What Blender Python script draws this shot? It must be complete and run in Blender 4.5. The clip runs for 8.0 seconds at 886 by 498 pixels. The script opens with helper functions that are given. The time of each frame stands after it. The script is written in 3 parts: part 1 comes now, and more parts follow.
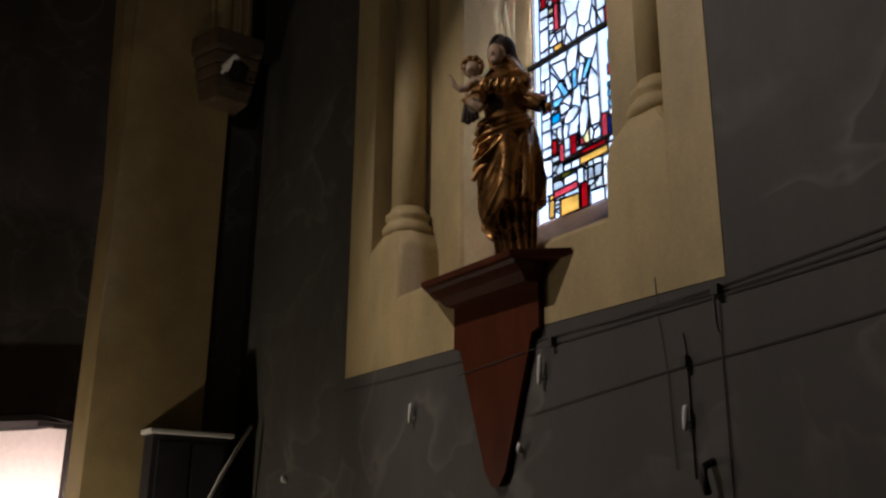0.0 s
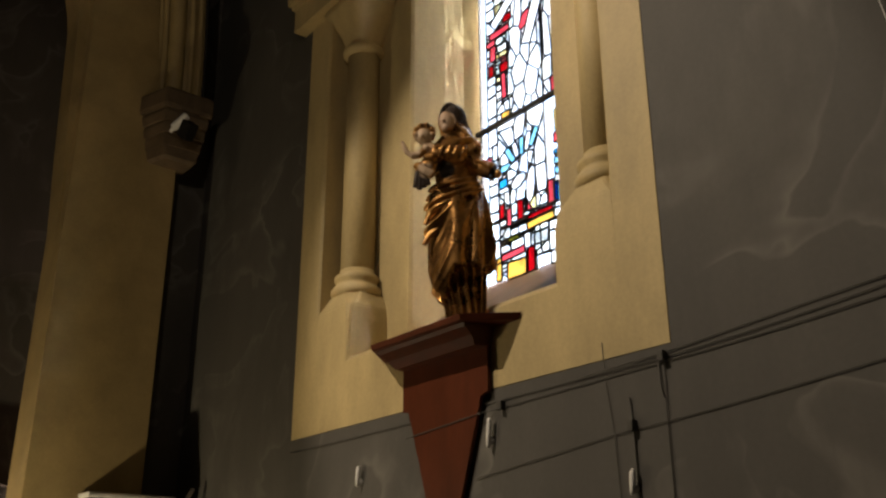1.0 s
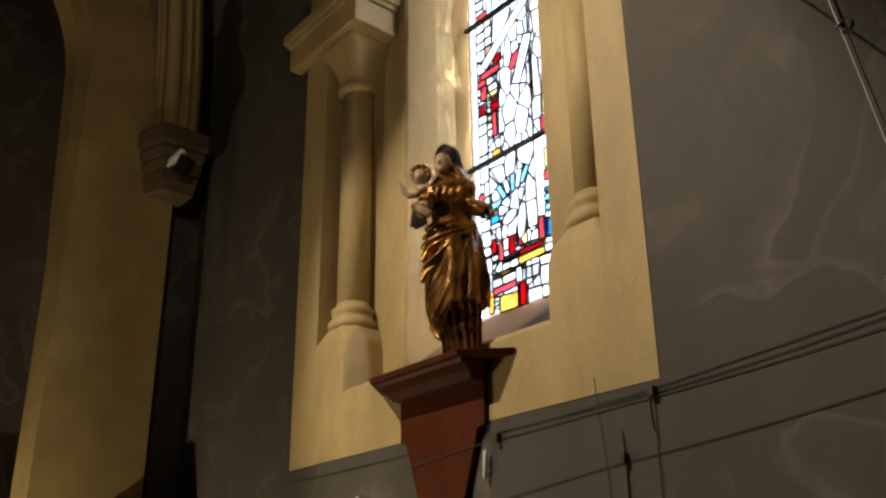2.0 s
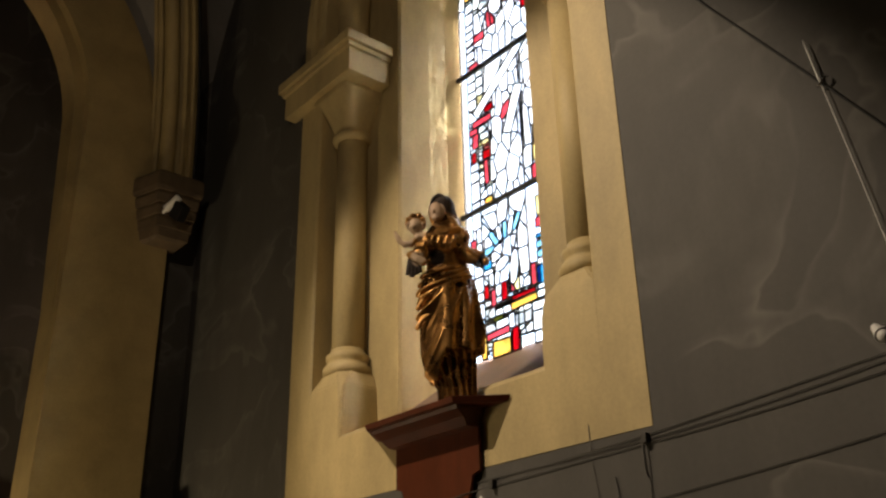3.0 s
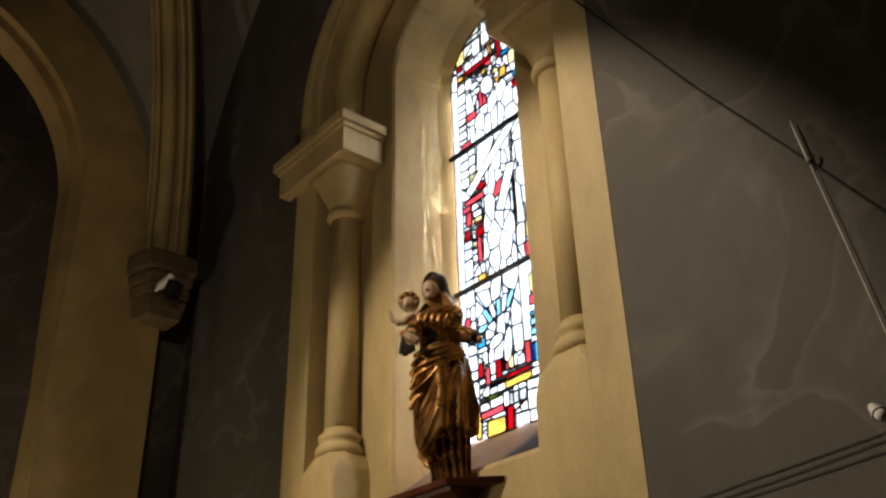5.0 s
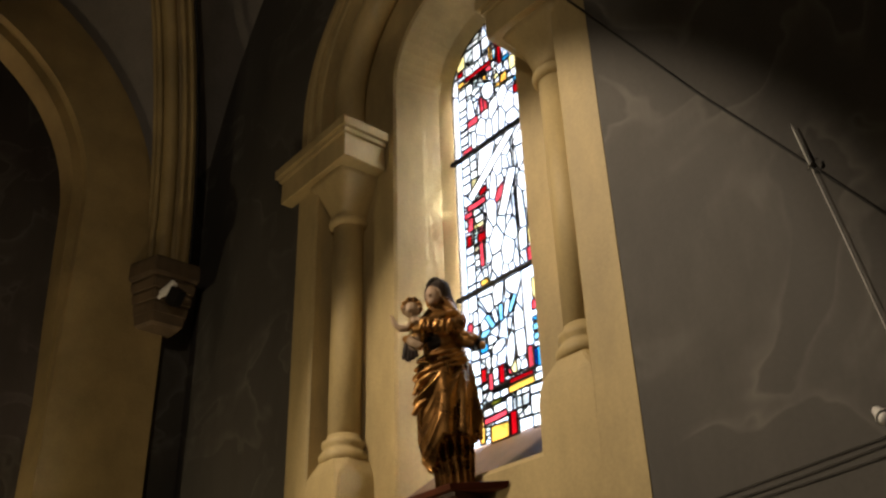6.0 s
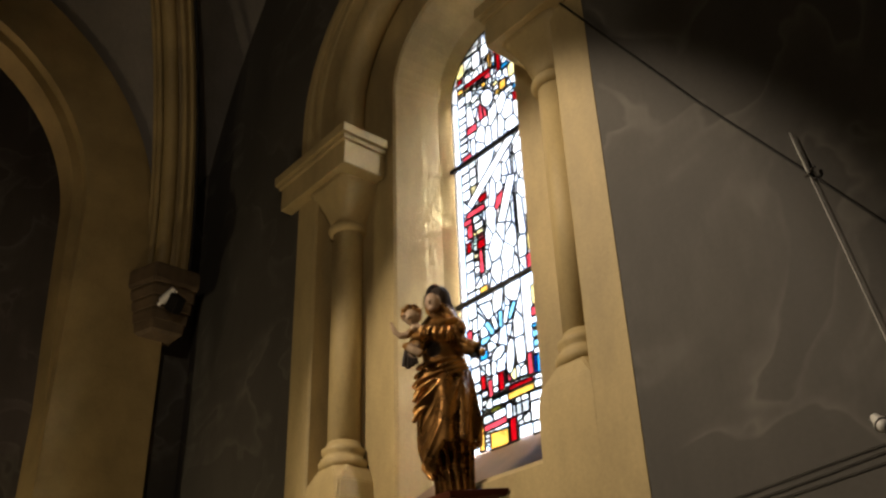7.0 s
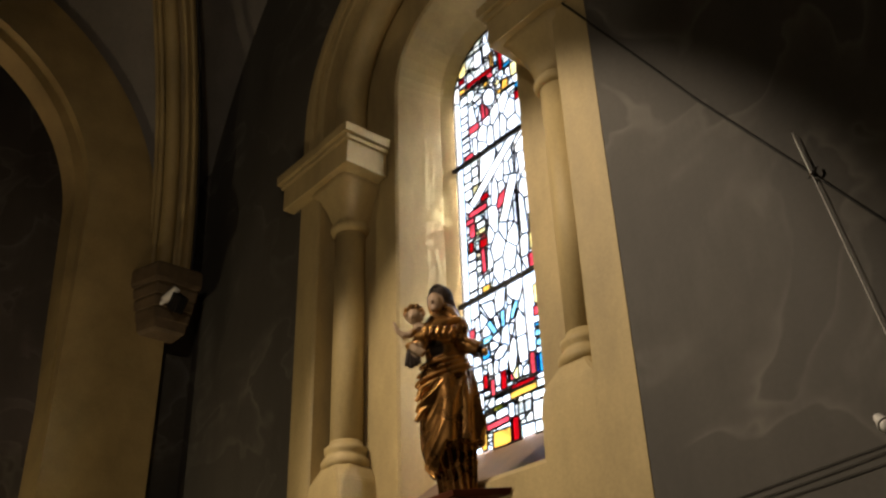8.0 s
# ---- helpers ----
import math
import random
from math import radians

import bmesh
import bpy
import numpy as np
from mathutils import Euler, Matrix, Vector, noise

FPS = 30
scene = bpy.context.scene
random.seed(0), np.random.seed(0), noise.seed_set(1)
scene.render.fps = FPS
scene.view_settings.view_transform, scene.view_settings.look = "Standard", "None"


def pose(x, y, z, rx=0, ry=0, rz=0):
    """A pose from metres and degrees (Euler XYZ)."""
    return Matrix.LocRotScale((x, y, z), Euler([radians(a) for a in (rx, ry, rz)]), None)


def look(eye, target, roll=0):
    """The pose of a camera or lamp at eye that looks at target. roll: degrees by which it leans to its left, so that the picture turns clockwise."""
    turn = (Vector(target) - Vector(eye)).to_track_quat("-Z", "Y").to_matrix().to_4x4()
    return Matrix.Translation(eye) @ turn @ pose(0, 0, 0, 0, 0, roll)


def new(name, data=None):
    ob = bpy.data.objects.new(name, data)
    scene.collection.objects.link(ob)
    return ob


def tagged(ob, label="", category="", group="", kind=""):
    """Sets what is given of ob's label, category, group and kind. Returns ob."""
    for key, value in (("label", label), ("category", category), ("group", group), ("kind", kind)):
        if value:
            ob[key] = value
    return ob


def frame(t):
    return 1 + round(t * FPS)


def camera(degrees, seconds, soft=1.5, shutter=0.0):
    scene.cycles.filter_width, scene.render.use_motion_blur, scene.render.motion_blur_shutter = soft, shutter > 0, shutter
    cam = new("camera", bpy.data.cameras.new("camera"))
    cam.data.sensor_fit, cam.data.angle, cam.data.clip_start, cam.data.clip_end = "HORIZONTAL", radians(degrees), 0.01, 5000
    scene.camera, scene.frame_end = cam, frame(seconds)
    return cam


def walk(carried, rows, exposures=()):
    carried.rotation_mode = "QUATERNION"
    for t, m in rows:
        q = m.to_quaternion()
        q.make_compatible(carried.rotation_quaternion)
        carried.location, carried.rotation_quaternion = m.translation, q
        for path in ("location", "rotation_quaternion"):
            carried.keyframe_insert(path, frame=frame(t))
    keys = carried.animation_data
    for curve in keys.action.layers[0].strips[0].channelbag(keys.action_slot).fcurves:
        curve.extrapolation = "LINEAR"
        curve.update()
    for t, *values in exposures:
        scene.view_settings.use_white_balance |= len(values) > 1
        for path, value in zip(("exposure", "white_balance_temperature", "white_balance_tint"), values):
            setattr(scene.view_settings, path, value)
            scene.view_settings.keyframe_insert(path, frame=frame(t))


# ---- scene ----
cam = camera(50.5, 8.0, soft=2.4)
PATH = [
    (0, (3.75, -2.893, 1.618), (2.182, -1.806, 2.216), 0.5),
    (1, (3.781, -2.979, 1.633), (2.319, -1.814, 2.344), -0.2),
    (2.3, (3.923, -3.209, 1.648), (2.516, -2.022, 2.429), -1.0),
    (2.5, (3.937, -3.233, 1.649), (2.545, -2.045, 2.456), -1.2),
    (3, (3.95, -3.259, 1.656), (2.567, -2.075, 2.484), -1.3),
    (3.5, (3.954, -3.26, 1.665), (2.588, -2.085, 2.533), -1.5),
    (4, (3.955, -3.253, 1.669), (2.608, -2.09, 2.582), -1.6),
    (4.5, (3.959, -3.251, 1.669), (2.625, -2.106, 2.623), -1.6),
    (5, (3.956, -3.25, 1.673), (2.637, -2.102, 2.644), -1.7),
    (6.5, (3.96, -3.269, 1.672), (2.645, -2.129, 2.657), -2.1),
    (7, (3.967, -3.274, 1.673), (2.657, -2.133, 2.664), -2.1),
    (7.5, (3.968, -3.28, 1.676), (2.656, -2.138, 2.665), -2.2),
    (8, (3.968, -3.291, 1.677), (2.655, -2.149, 2.665), -2.1),
]
walk(cam, [(t, look(eye, target, roll)) for t, eye, target, roll in PATH], [(0.0, 3.65, 5300, 17), (0.5, 4.25, 5600, 14), (1.0, 4.6, 6100, 10), (2.4, 4.75, 6300, 11), (8.0, 4.7, 6300, 11)])

# ---------------------------------------------------------------- light
world = bpy.data.worlds.new("daylight")
scene.world = world
world.use_nodes = True
wn = world.node_tree.nodes
sky = wn.new("ShaderNodeTexSky")
sky.sky_type = "NISHITA"
sky.sun_disc = False
sky.sun_elevation = radians(35)
sky.sun_rotation = radians(82)
sky.air_density, sky.dust_density, sky.ozone_density = 1.0, 6.0, 0.5
world.node_tree.links.new(sky.outputs["Color"], wn["Background"].inputs["Color"])
wn["Background"].inputs["Strength"].default_value = 0.08
# sun almost along the outside of the window wall
sun = new("sun", bpy.data.lights.new("sun", "SUN"))
sun.data.energy, sun.data.angle, sun.data.color = 0.55, radians(1.0), (1.0, 0.95, 0.86)
sun.matrix_world = look((0, 0, 0), (-1.0, -0.24, -0.50))


def spot_lamp(name, eye, target, watts, colour, cone, blend, size):
    data = bpy.data.lights.new(name, "SPOT")
    data.energy, data.color, data.spot_size, data.spot_blend = watts, colour, radians(cone), blend
    data.shadow_soft_size = size
    ob = new(name, data)
    ob.matrix_world = look(eye, target)
    return ob


def bulb_lamp(name, at, watts, colour, size):
    data = bpy.data.lights.new(name, "POINT")
    data.energy, data.color, data.shadow_soft_size = watts, colour, size
    ob = new(name, data)
    ob.location = at
    return ob


# a spotlight high in the bay on the window, a weak flood lamp across the nave, a lamp low by the pier, a bulb in the far bay
LAMP = (1.0, 0.79, 0.55)
spot_lamp("nave_spotlight", (-0.6, -4.6, 7.2), (0.58, 0.0, 3.45), 45, LAMP, 40, 0.42, 0.06)
spot_lamp("nave_floodlight", (3.5, -4.1, 4.9), (-1.1, 0.0, 5.8), 4.9, LAMP, 60, 0.8, 0.08)
bulb_lamp("pier_lamp", (-2.45, -2.3, 1.1), 5.0, (1.0, 0.78, 0.46), 0.06)
bulb_lamp("far_bay_bulb", (-4.4, -1.05, 1.82), 3.4, (1.0, 0.66, 0.46), 0.03)


# ---------------------------------------------------------------- materials
def mat(name, base, rough=0.6, metal=0.0, vary=0.25, scale=3.0, fine=60.0, bump=0.15, spec=0.5, tint=None, streak=0.0, island=0.0, scuff=0.0):
    """A surface with stains at one scale, grain at another, and relief."""
    m = bpy.data.materials.new(name)
    m.use_nodes = True
    nt = m.node_tree
    n, link = nt.nodes, nt.links.new
    bsdf = n["Principled BSDF"]
    bsdf.inputs["Metallic"].default_value = metal
    bsdf.inputs["Specular IOR Level"].default_value = spec
    co = n.new("ShaderNodeTexCoord")
    mp = n.new("ShaderNodeMapping")
    mp.inputs["Scale"].default_value = (1, 1, 0.35 if streak else 1)
    link(co.outputs["Object"], mp.inputs["Vector"])
    big = n.new("ShaderNodeTexNoise")
    big.inputs["Scale"].default_value, big.inputs["Detail"].default_value, big.inputs["Roughness"].default_value = scale, 6, 0.62
    small = n.new("ShaderNodeTexNoise")
    small.inputs["Scale"].default_value, small.inputs["Detail"].default_value = fine, 5
    link(mp.outputs["Vector"], big.inputs["Vector"])
    link(co.outputs["Object"], small.inputs["Vector"])
    ramp = n.new("ShaderNodeValToRGB")
    dark = tint or tuple(c * (1 - vary) for c in base)
    ramp.color_ramp.elements[0].position, ramp.color_ramp.elements[1].position = 0.32, 0.68
    ramp.color_ramp.elements[0].color = (*dark, 1)
    ramp.color_ramp.elements[1].color = (*[min(1, c * (1 + 0.4 * vary)) for c in base], 1)
    link(big.outputs["Fac"], ramp.inputs["Fac"])
    grain = n.new("ShaderNodeMapRange")
    grain.inputs["To Min"].default_value, grain.inputs["To Max"].default_value = 1 - 0.5 * vary, 1 + 0.3 * vary
    link(small.outputs["Fac"], grain.inputs["Value"])
    mul = n.new("ShaderNodeMix")
    mul.data_type, mul.blend_type = "RGBA", "MULTIPLY"
    mul.inputs[0].default_value = 1.0
    link(ramp.outputs["Color"], mul.inputs[6])
    link(grain.outputs["Result"], mul.inputs[7])
    last = mul.outputs[2]
    if scuff:
        tide = n.new("ShaderNodeTexNoise")
        tide.inputs["Scale"].default_value, tide.inputs["Detail"].default_value, tide.inputs["Distortion"].default_value = 1.1, 3, 0.6
        link(co.outputs["Object"], tide.inputs["Vector"])
        band = n.new("ShaderNodeValToRGB")
        for pos, v in ((0.42, 0), (0.47, 0.25), (0.50, 0.9), (0.515, 0)):
            el = band.color_ramp.elements.new(pos)
            el.color = (v, v, v, 1)
        link(tide.outputs["Fac"], band.inputs["Fac"])
        band.color_ramp.elements[0].color = band.color_ramp.elements[-1].color = (0, 0, 0, 1)
        patch = n.new("ShaderNodeMath")
        patch.operation, patch.use_clamp = "MULTIPLY_ADD", True
        patch.inputs[1].default_value, patch.inputs[2].default_value = 4.0, -1.6
        link(big.outputs["Fac"], patch.inputs[0])
        amount = n.new("ShaderNodeMath")
        amount.operation = "MULTIPLY"
        link(band.outputs["Color"], amount.inputs[0])
        link(patch.outputs[0], amount.inputs[1])
        m3 = n.new("ShaderNodeMix")
        m3.data_type = "RGBA"
        m3.inputs[7].default_value = (*[min(1, c * (1 + scuff)) for c in base], 1)
        link(amount.outputs[0], m3.inputs[0])
        link(last, m3.inputs[6])
        last = m3.outputs[2]
    if island:
        info = n.new("ShaderNodeObjectInfo")
        rng = n.new("ShaderNodeMapRange")
        rng.inputs["To Min"].default_value, rng.inputs["To Max"].default_value = 1 - island, 1.0
        link(info.outputs["Random"], rng.inputs["Value"])
        m2 = n.new("ShaderNodeMix")
        m2.data_type, m2.blend_type = "RGBA", "MULTIPLY"
        m2.inputs[0].default_value = 1.0
        link(last, m2.inputs[6])
        link(rng.outputs["Result"], m2.inputs[7])
        last = m2.outputs[2]
    link(last, bsdf.inputs["Base Color"])
    rr = n.new("ShaderNodeMapRange")
    rr.inputs["To Min"].default_value, rr.inputs["To Max"].default_value = max(0.03, rough - 0.12), min(1, rough + 0.12)
    link(big.outputs["Fac"], rr.inputs["Value"])
    link(rr.outputs["Result"], bsdf.inputs["Roughness"])
    if bump:
        add = n.new("ShaderNodeMath")
        add.operation = "MULTIPLY_ADD"
        add.inputs[1].default_value = 0.35
        link(small.outputs["Fac"], add.inputs[0])
        link(big.outputs["Fac"], add.inputs[2])
        bm_ = n.new("ShaderNodeBump")
        bm_.inputs["Strength"].default_value, bm_.inputs["Distance"].default_value = bump, 0.02
        link(add.outputs[0], bm_.inputs["Height"])
        link(bm_.outputs["Normal"], bsdf.inputs["Normal"])
    return m


GREY = mat("grey_plaster", (0.082, 0.076, 0.067), 0.72, vary=0.3, scale=1.6, fine=40, bump=0.06, streak=1, scuff=0.95)
OCHRE = mat("ochre_limewash", (0.50, 0.39, 0.185), 0.6, vary=0.3, scale=2.4, fine=50, bump=0.22, streak=1)
# darker ochre for the pier, its arch and the vault rib
OCHRE_DARK = mat("ochre_limewash_dark", (0.40, 0.30, 0.13), 0.6, vary=0.3, scale=2.0, fine=50, bump=0.16)
# brown of the sloping sill, darkened in the colour for the shade there
SHADED_SILL = mat("shaded_brown_sill", (0.20, 0.135, 0.085), 0.7, vary=0.3, scale=4, fine=60, bump=0.2)
WEB = mat("vault_plaster", (0.24, 0.22, 0.20), 0.8, vary=0.25, scale=1.5, fine=40, bump=0.15)
STONE = mat("brown_stone", (0.13, 0.09, 0.05), 0.7, vary=0.4, scale=7, fine=90, bump=0.3)
WOOD = mat("red_brown_wood", (0.088, 0.020, 0.005), 0.5, vary=0.35, scale=6, fine=90, bump=0.12, streak=1, spec=0.2)
GILT = mat("dull_gilding", (0.45, 0.235, 0.07), 0.28, metal=0.75, vary=0.32, scale=7, fine=60, bump=0.10, spec=0.25, tint=(0.065, 0.028, 0.009))
LEAD = mat("lead_came", (0.02, 0.02, 0.022), 0.6, metal=0.3, vary=0.3, scale=20, fine=90, bump=0.1)
IRON = mat("black_iron", (0.012, 0.011, 0.010), 0.55, metal=0.4, vary=0.3, scale=20, fine=90, bump=0.1)
CABLE = mat("grey_cable", (0.05, 0.045, 0.038), 0.6, vary=0.2, scale=20, fine=90, bump=0.0)
CHROME = mat("bright_metal", (0.75, 0.75, 0.75), 0.18, metal=1.0, vary=0.1, scale=20, fine=90, bump=0.0)
WHITE = mat("white_enamel", (0.78, 0.77, 0.74), 0.35, vary=0.08, scale=20, fine=90, bump=0.0)
DARKWOOD = mat("dark_stained_wood", (0.03, 0.028, 0.035), 0.5, vary=0.4, scale=5, fine=60, bump=0.15)
FLOOR = mat("stone_floor", (0.22, 0.19, 0.16), 0.5, vary=0.3, scale=2, fine=40, bump=0.1)


def glass(name, colour):
    m = bpy.data.materials.new(name)
    m.use_nodes = True
    nt = m.node_tree
    n, link = nt.nodes, nt.links.new
    n.remove(n["Principled BSDF"])
    co = n.new("ShaderNodeTexCoord")
    tex = n.new("ShaderNodeTexNoise")
    tex.inputs["Scale"].default_value, tex.inputs["Detail"].default_value = 14, 4
    link(co.outputs["Object"], tex.inputs["Vector"])
    ramp = n.new("ShaderNodeValToRGB")
    ramp.color_ramp.elements[0].position, ramp.color_ramp.elements[1].position = 0.3, 0.6
    ramp.color_ramp.elements[0].color = (*[c * 0.7 for c in colour], 1)
    ramp.color_ramp.elements[1].color = (*colour, 1)
    link(tex.outputs["Fac"], ramp.inputs["Fac"])
    see = n.new("ShaderNodeBsdfTransparent")
    soft = n.new("ShaderNodeBsdfTranslucent")
    gloss = n.new("ShaderNodeBsdfGlossy")
    gloss.inputs["Roughness"].default_value = 0.12
    link(ramp.outputs["Color"], see.inputs["Color"])
    link(ramp.outputs["Color"], soft.inputs["Color"])
    mix = n.new("ShaderNodeMixShader")
    mix.inputs[0].default_value = 0.32
    link(see.outputs[0], mix.inputs[1])
    link(soft.outputs[0], mix.inputs[2])
    top = n.new("ShaderNodeMixShader")
    top.inputs[0].default_value = 0.04
    link(mix.outputs[0], top.inputs[1])
    link(gloss.outputs[0], top.inputs[2])
    link(top.outputs[0], n["Material Output"].inputs["Surface"])
    return m


PANE = {
    "clear": glass("pale_glass", (0.95, 0.96, 0.93)),
    "rose": glass("rose_glass", (0.72, 0.20, 0.22)),
    "red": glass("red_glass", (0.50, 0.03, 0.05)),
    "amber": glass("amber_glass", (0.84, 0.58, 0.20)),
    "straw": glass("straw_glass", (0.95, 0.85, 0.50)),
    "cyan": glass("cyan_glass", (0.12, 0.45, 0.62)),
    "ice": glass("ice_blue_glass", (0.45, 0.72, 0.82)),
    "blue": glass("blue_glass", (0.05, 0.20, 0.55)),
    "green": glass("olive_glass", (0.22, 0.22, 0.06)),
}


# ---------------------------------------------------------------- mesh helpers
def mesh_of(name, bm, material):
    bmesh.ops.recalc_face_normals(bm, faces=bm.faces)
    me = bpy.data.meshes.new(name)
    bm.to_mesh(me)
    bm.free()
    for m in material if isinstance(material, (list, tuple)) else (material,):
        me.materials.append(m)
    return me


def solid(name, bm, material, label="", category="", group="", kind="", smooth=False):
    me = mesh_of(name, bm, material)
    if smooth:
        me.polygons.foreach_set("use_smooth", [True] * len(me.polygons))
    return tagged(new(name, me), label, category, group, kind)


def part(name, bm, material, parent, label="", smooth=False):
    ob = solid(name, bm, material, label, smooth=smooth)
    ob.parent = parent
    return ob


def empty(name, label, category, group="", kind=""):
    return tagged(new(name), label, category, group, kind)


def add_box(bm, x0, x1, y0, y1, z0, z1, bevel=0.0):
    made = bmesh.ops.create_cube(bm, size=1.0, matrix=Matrix.Translation(((x0 + x1) / 2, (y0 + y1) / 2, (z0 + z1) / 2)) @ Matrix.Diagonal((x1 - x0, y1 - y0, z1 - z0, 1)))
    if bevel:
        edges = list({e for v in made["verts"] for e in v.link_edges})
        bmesh.ops.bevel(bm, geom=edges, offset=bevel, segments=2, profile=0.6, affect="EDGES")
    return bm


def box(*a, **k):
    return add_box(bmesh.new(), *a, **k)


def add_lathe(bm, outline, at=(0, 0, 0), sides=28, matrix=None):
    """outline: (radius, height) from bottom to top, closed at both ends."""
    m = matrix or Matrix.Translation(at)
    rings = []
    for r, z in outline:
        rings.append([bm.verts.new(m @ Vector((r * math.cos(2 * math.pi * i / sides), r * math.sin(2 * math.pi * i / sides), z))) for i in range(sides)])
    for a, b in zip(rings, rings[1:]):
        for i in range(sides):
            bm.faces.new((a[i], a[(i + 1) % sides], b[(i + 1) % sides], b[i]))
    bm.faces.new(rings[0][::-1])
    bm.faces.new(rings[-1])
    return bm


def add_loft(bm, rings, closed=True, caps=True):
    """Rings of places of equal count, joined one to the next."""
    vs = [[bm.verts.new(p) for p in ring] for ring in rings]
    k = len(vs[0])
    for a, b in zip(vs, vs[1:]):
        for i in range(k if closed else k - 1):
            j = (i + 1) % k
            bm.faces.new((a[i], a[j], b[j], b[i]))
    if caps and closed:
        bm.faces.new(vs[0][::-1])
        bm.faces.new(vs[-1])
    return bm


def add_tube(bm, path, r, sides=8):
    path = [Vector(p) for p in path]
    rings = []
    for i, p in enumerate(path):
        d = (path[min(i + 1, len(path) - 1)] - path[max(i - 1, 0)]).normalized()
        u = d.cross(Vector((0, 0, 1)) if abs(d.z) < 0.9 else Vector((1, 0, 0))).normalized()
        v = d.cross(u)
        rings.append([p + r * (math.cos(2 * math.pi * k / sides) * u + math.sin(2 * math.pi * k / sides) * v) for k in range(sides)])
    return add_loft(bm, rings)


def prism(points, y0, y1):
    """A polygon in the plane of the window wall, (x, z), from depth y0 to y1."""
    bm = bmesh.new()
    return add_loft(bm, [[(x, y0, z) for x, z in points], [(x, y1, z) for x, z in points]])


def arch_path(r, foot, centre, steps=20, a0=180, a1=0):
    """Places (x, z) of an arch of radius r: up one jamb, round and down the other."""
    out = [(-r, foot)]
    for i in range(steps + 1):
        a = radians(a0 + (a1 - a0) * i / steps)
        out.append((r * math.cos(a), centre + r * math.sin(a)))
    out.append((r, foot))
    return out


def add_sweep_arch(bm, profile, foot, centre, steps=24):
    """profile: closed ring of (radius, depth) carried round the arch."""
    paths = [arch_path(r, foot, centre, steps) for r, _ in profile]
    rings = []
    for i in range(len(paths[0])):
        rings.append([(paths[k][i][0], profile[k][1], paths[k][i][1]) for k in range(len(profile))])
    return add_loft(bm, rings)


# ---------------------------------------------------------------- the setting
ZB, ZS, ZC = 2.615, 3.51, 6.42      # foot of the surround, foot of the glass, centre of the arches
YG = 0.75                           # depth of the glass
floor_ = solid("floor", box(-12, 10, -10, 2, -0.2, 0.0), FLOOR, "worn grey stone church floor", "floor", kind="structure")

# window wall: a slab with an arched hole as wide as the window's surround
bm = bmesh.new()
wall_parts = [(-12, -1.48, 0, 12), (1.48, 10, 0, 12)]
for x0, x1, z0, z1 in wall_parts:
    add_box(bm, x0, x1, 0.0, 0.84, z0, z1)
add_box(bm, -1.48, 1.48, 0.0, 0.84, 0.0, ZB + 0.01)
top = arch_path(1.48, ZC, ZC, 28)[1:-1]
add_loft(bm, [[(x, 0.0, z) for x, z in top] + [(1.48, 0.0, 12.0), (-1.48, 0.0, 12.0)], [(x, 0.84, z) for x, z in top] + [(1.48, 0.84, 12.0), (-1.48, 0.84, 12.0)]])
solid("wall_north", bm, GREY, "dark grey plastered church wall with scuffs and stains", "wall", kind="structure")

# moulded window surround
surround = empty("window_surround", "ochre limewashed stepped arched surround of a tall church window", "window surround", kind="structure")
bm = bmesh.new()
add_sweep_arch(bm, [(1.50, -0.004), (1.255, -0.004), (1.24, 0.008), (1.24, 0.31), (1.50, 0.31)], ZB, ZC)
part("outer_band", bm, OCHRE, surround)
bm = bmesh.new()
add_sweep_arch(bm, [(1.239, 0.312), (1.03, 0.312), (1.03, 0.285), (0.66, 0.285), (0.642, 0.305), (0.545, 0.655), (0.482, 0.738), (0.482, 0.78), (1.239, 0.78)], ZB + 0.1, ZC)
part("inner_jamb", bm, OCHRE, surround)
bm = bmesh.new()
add_loft(bm, [[(-0.66, 0.80, ZS + 0.035), (-0.66, 0.29, 3.14), (-0.66, 0.29, 2.9), (-0.66, 0.8, 2.9)], [(0.66, 0.80, ZS + 0.035), (0.66, 0.29, 3.14), (0.66, 0.29, 2.9), (0.66, 0.8, 2.9)]])
part("sloping_sill", bm, SHADED_SILL, surround, "brown sloping sill with shade put into its colour")
bm = bmesh.new()
add_loft(bm, [[(x, 0.35, 3.14), (x, 0.02, 3.04), (x, -0.0045, 3.01), (x, -0.0045, ZB), (x, 0.35, ZB)] for x in (-1.257, 1.257)])
part("sill_band", bm, OCHRE, surround)


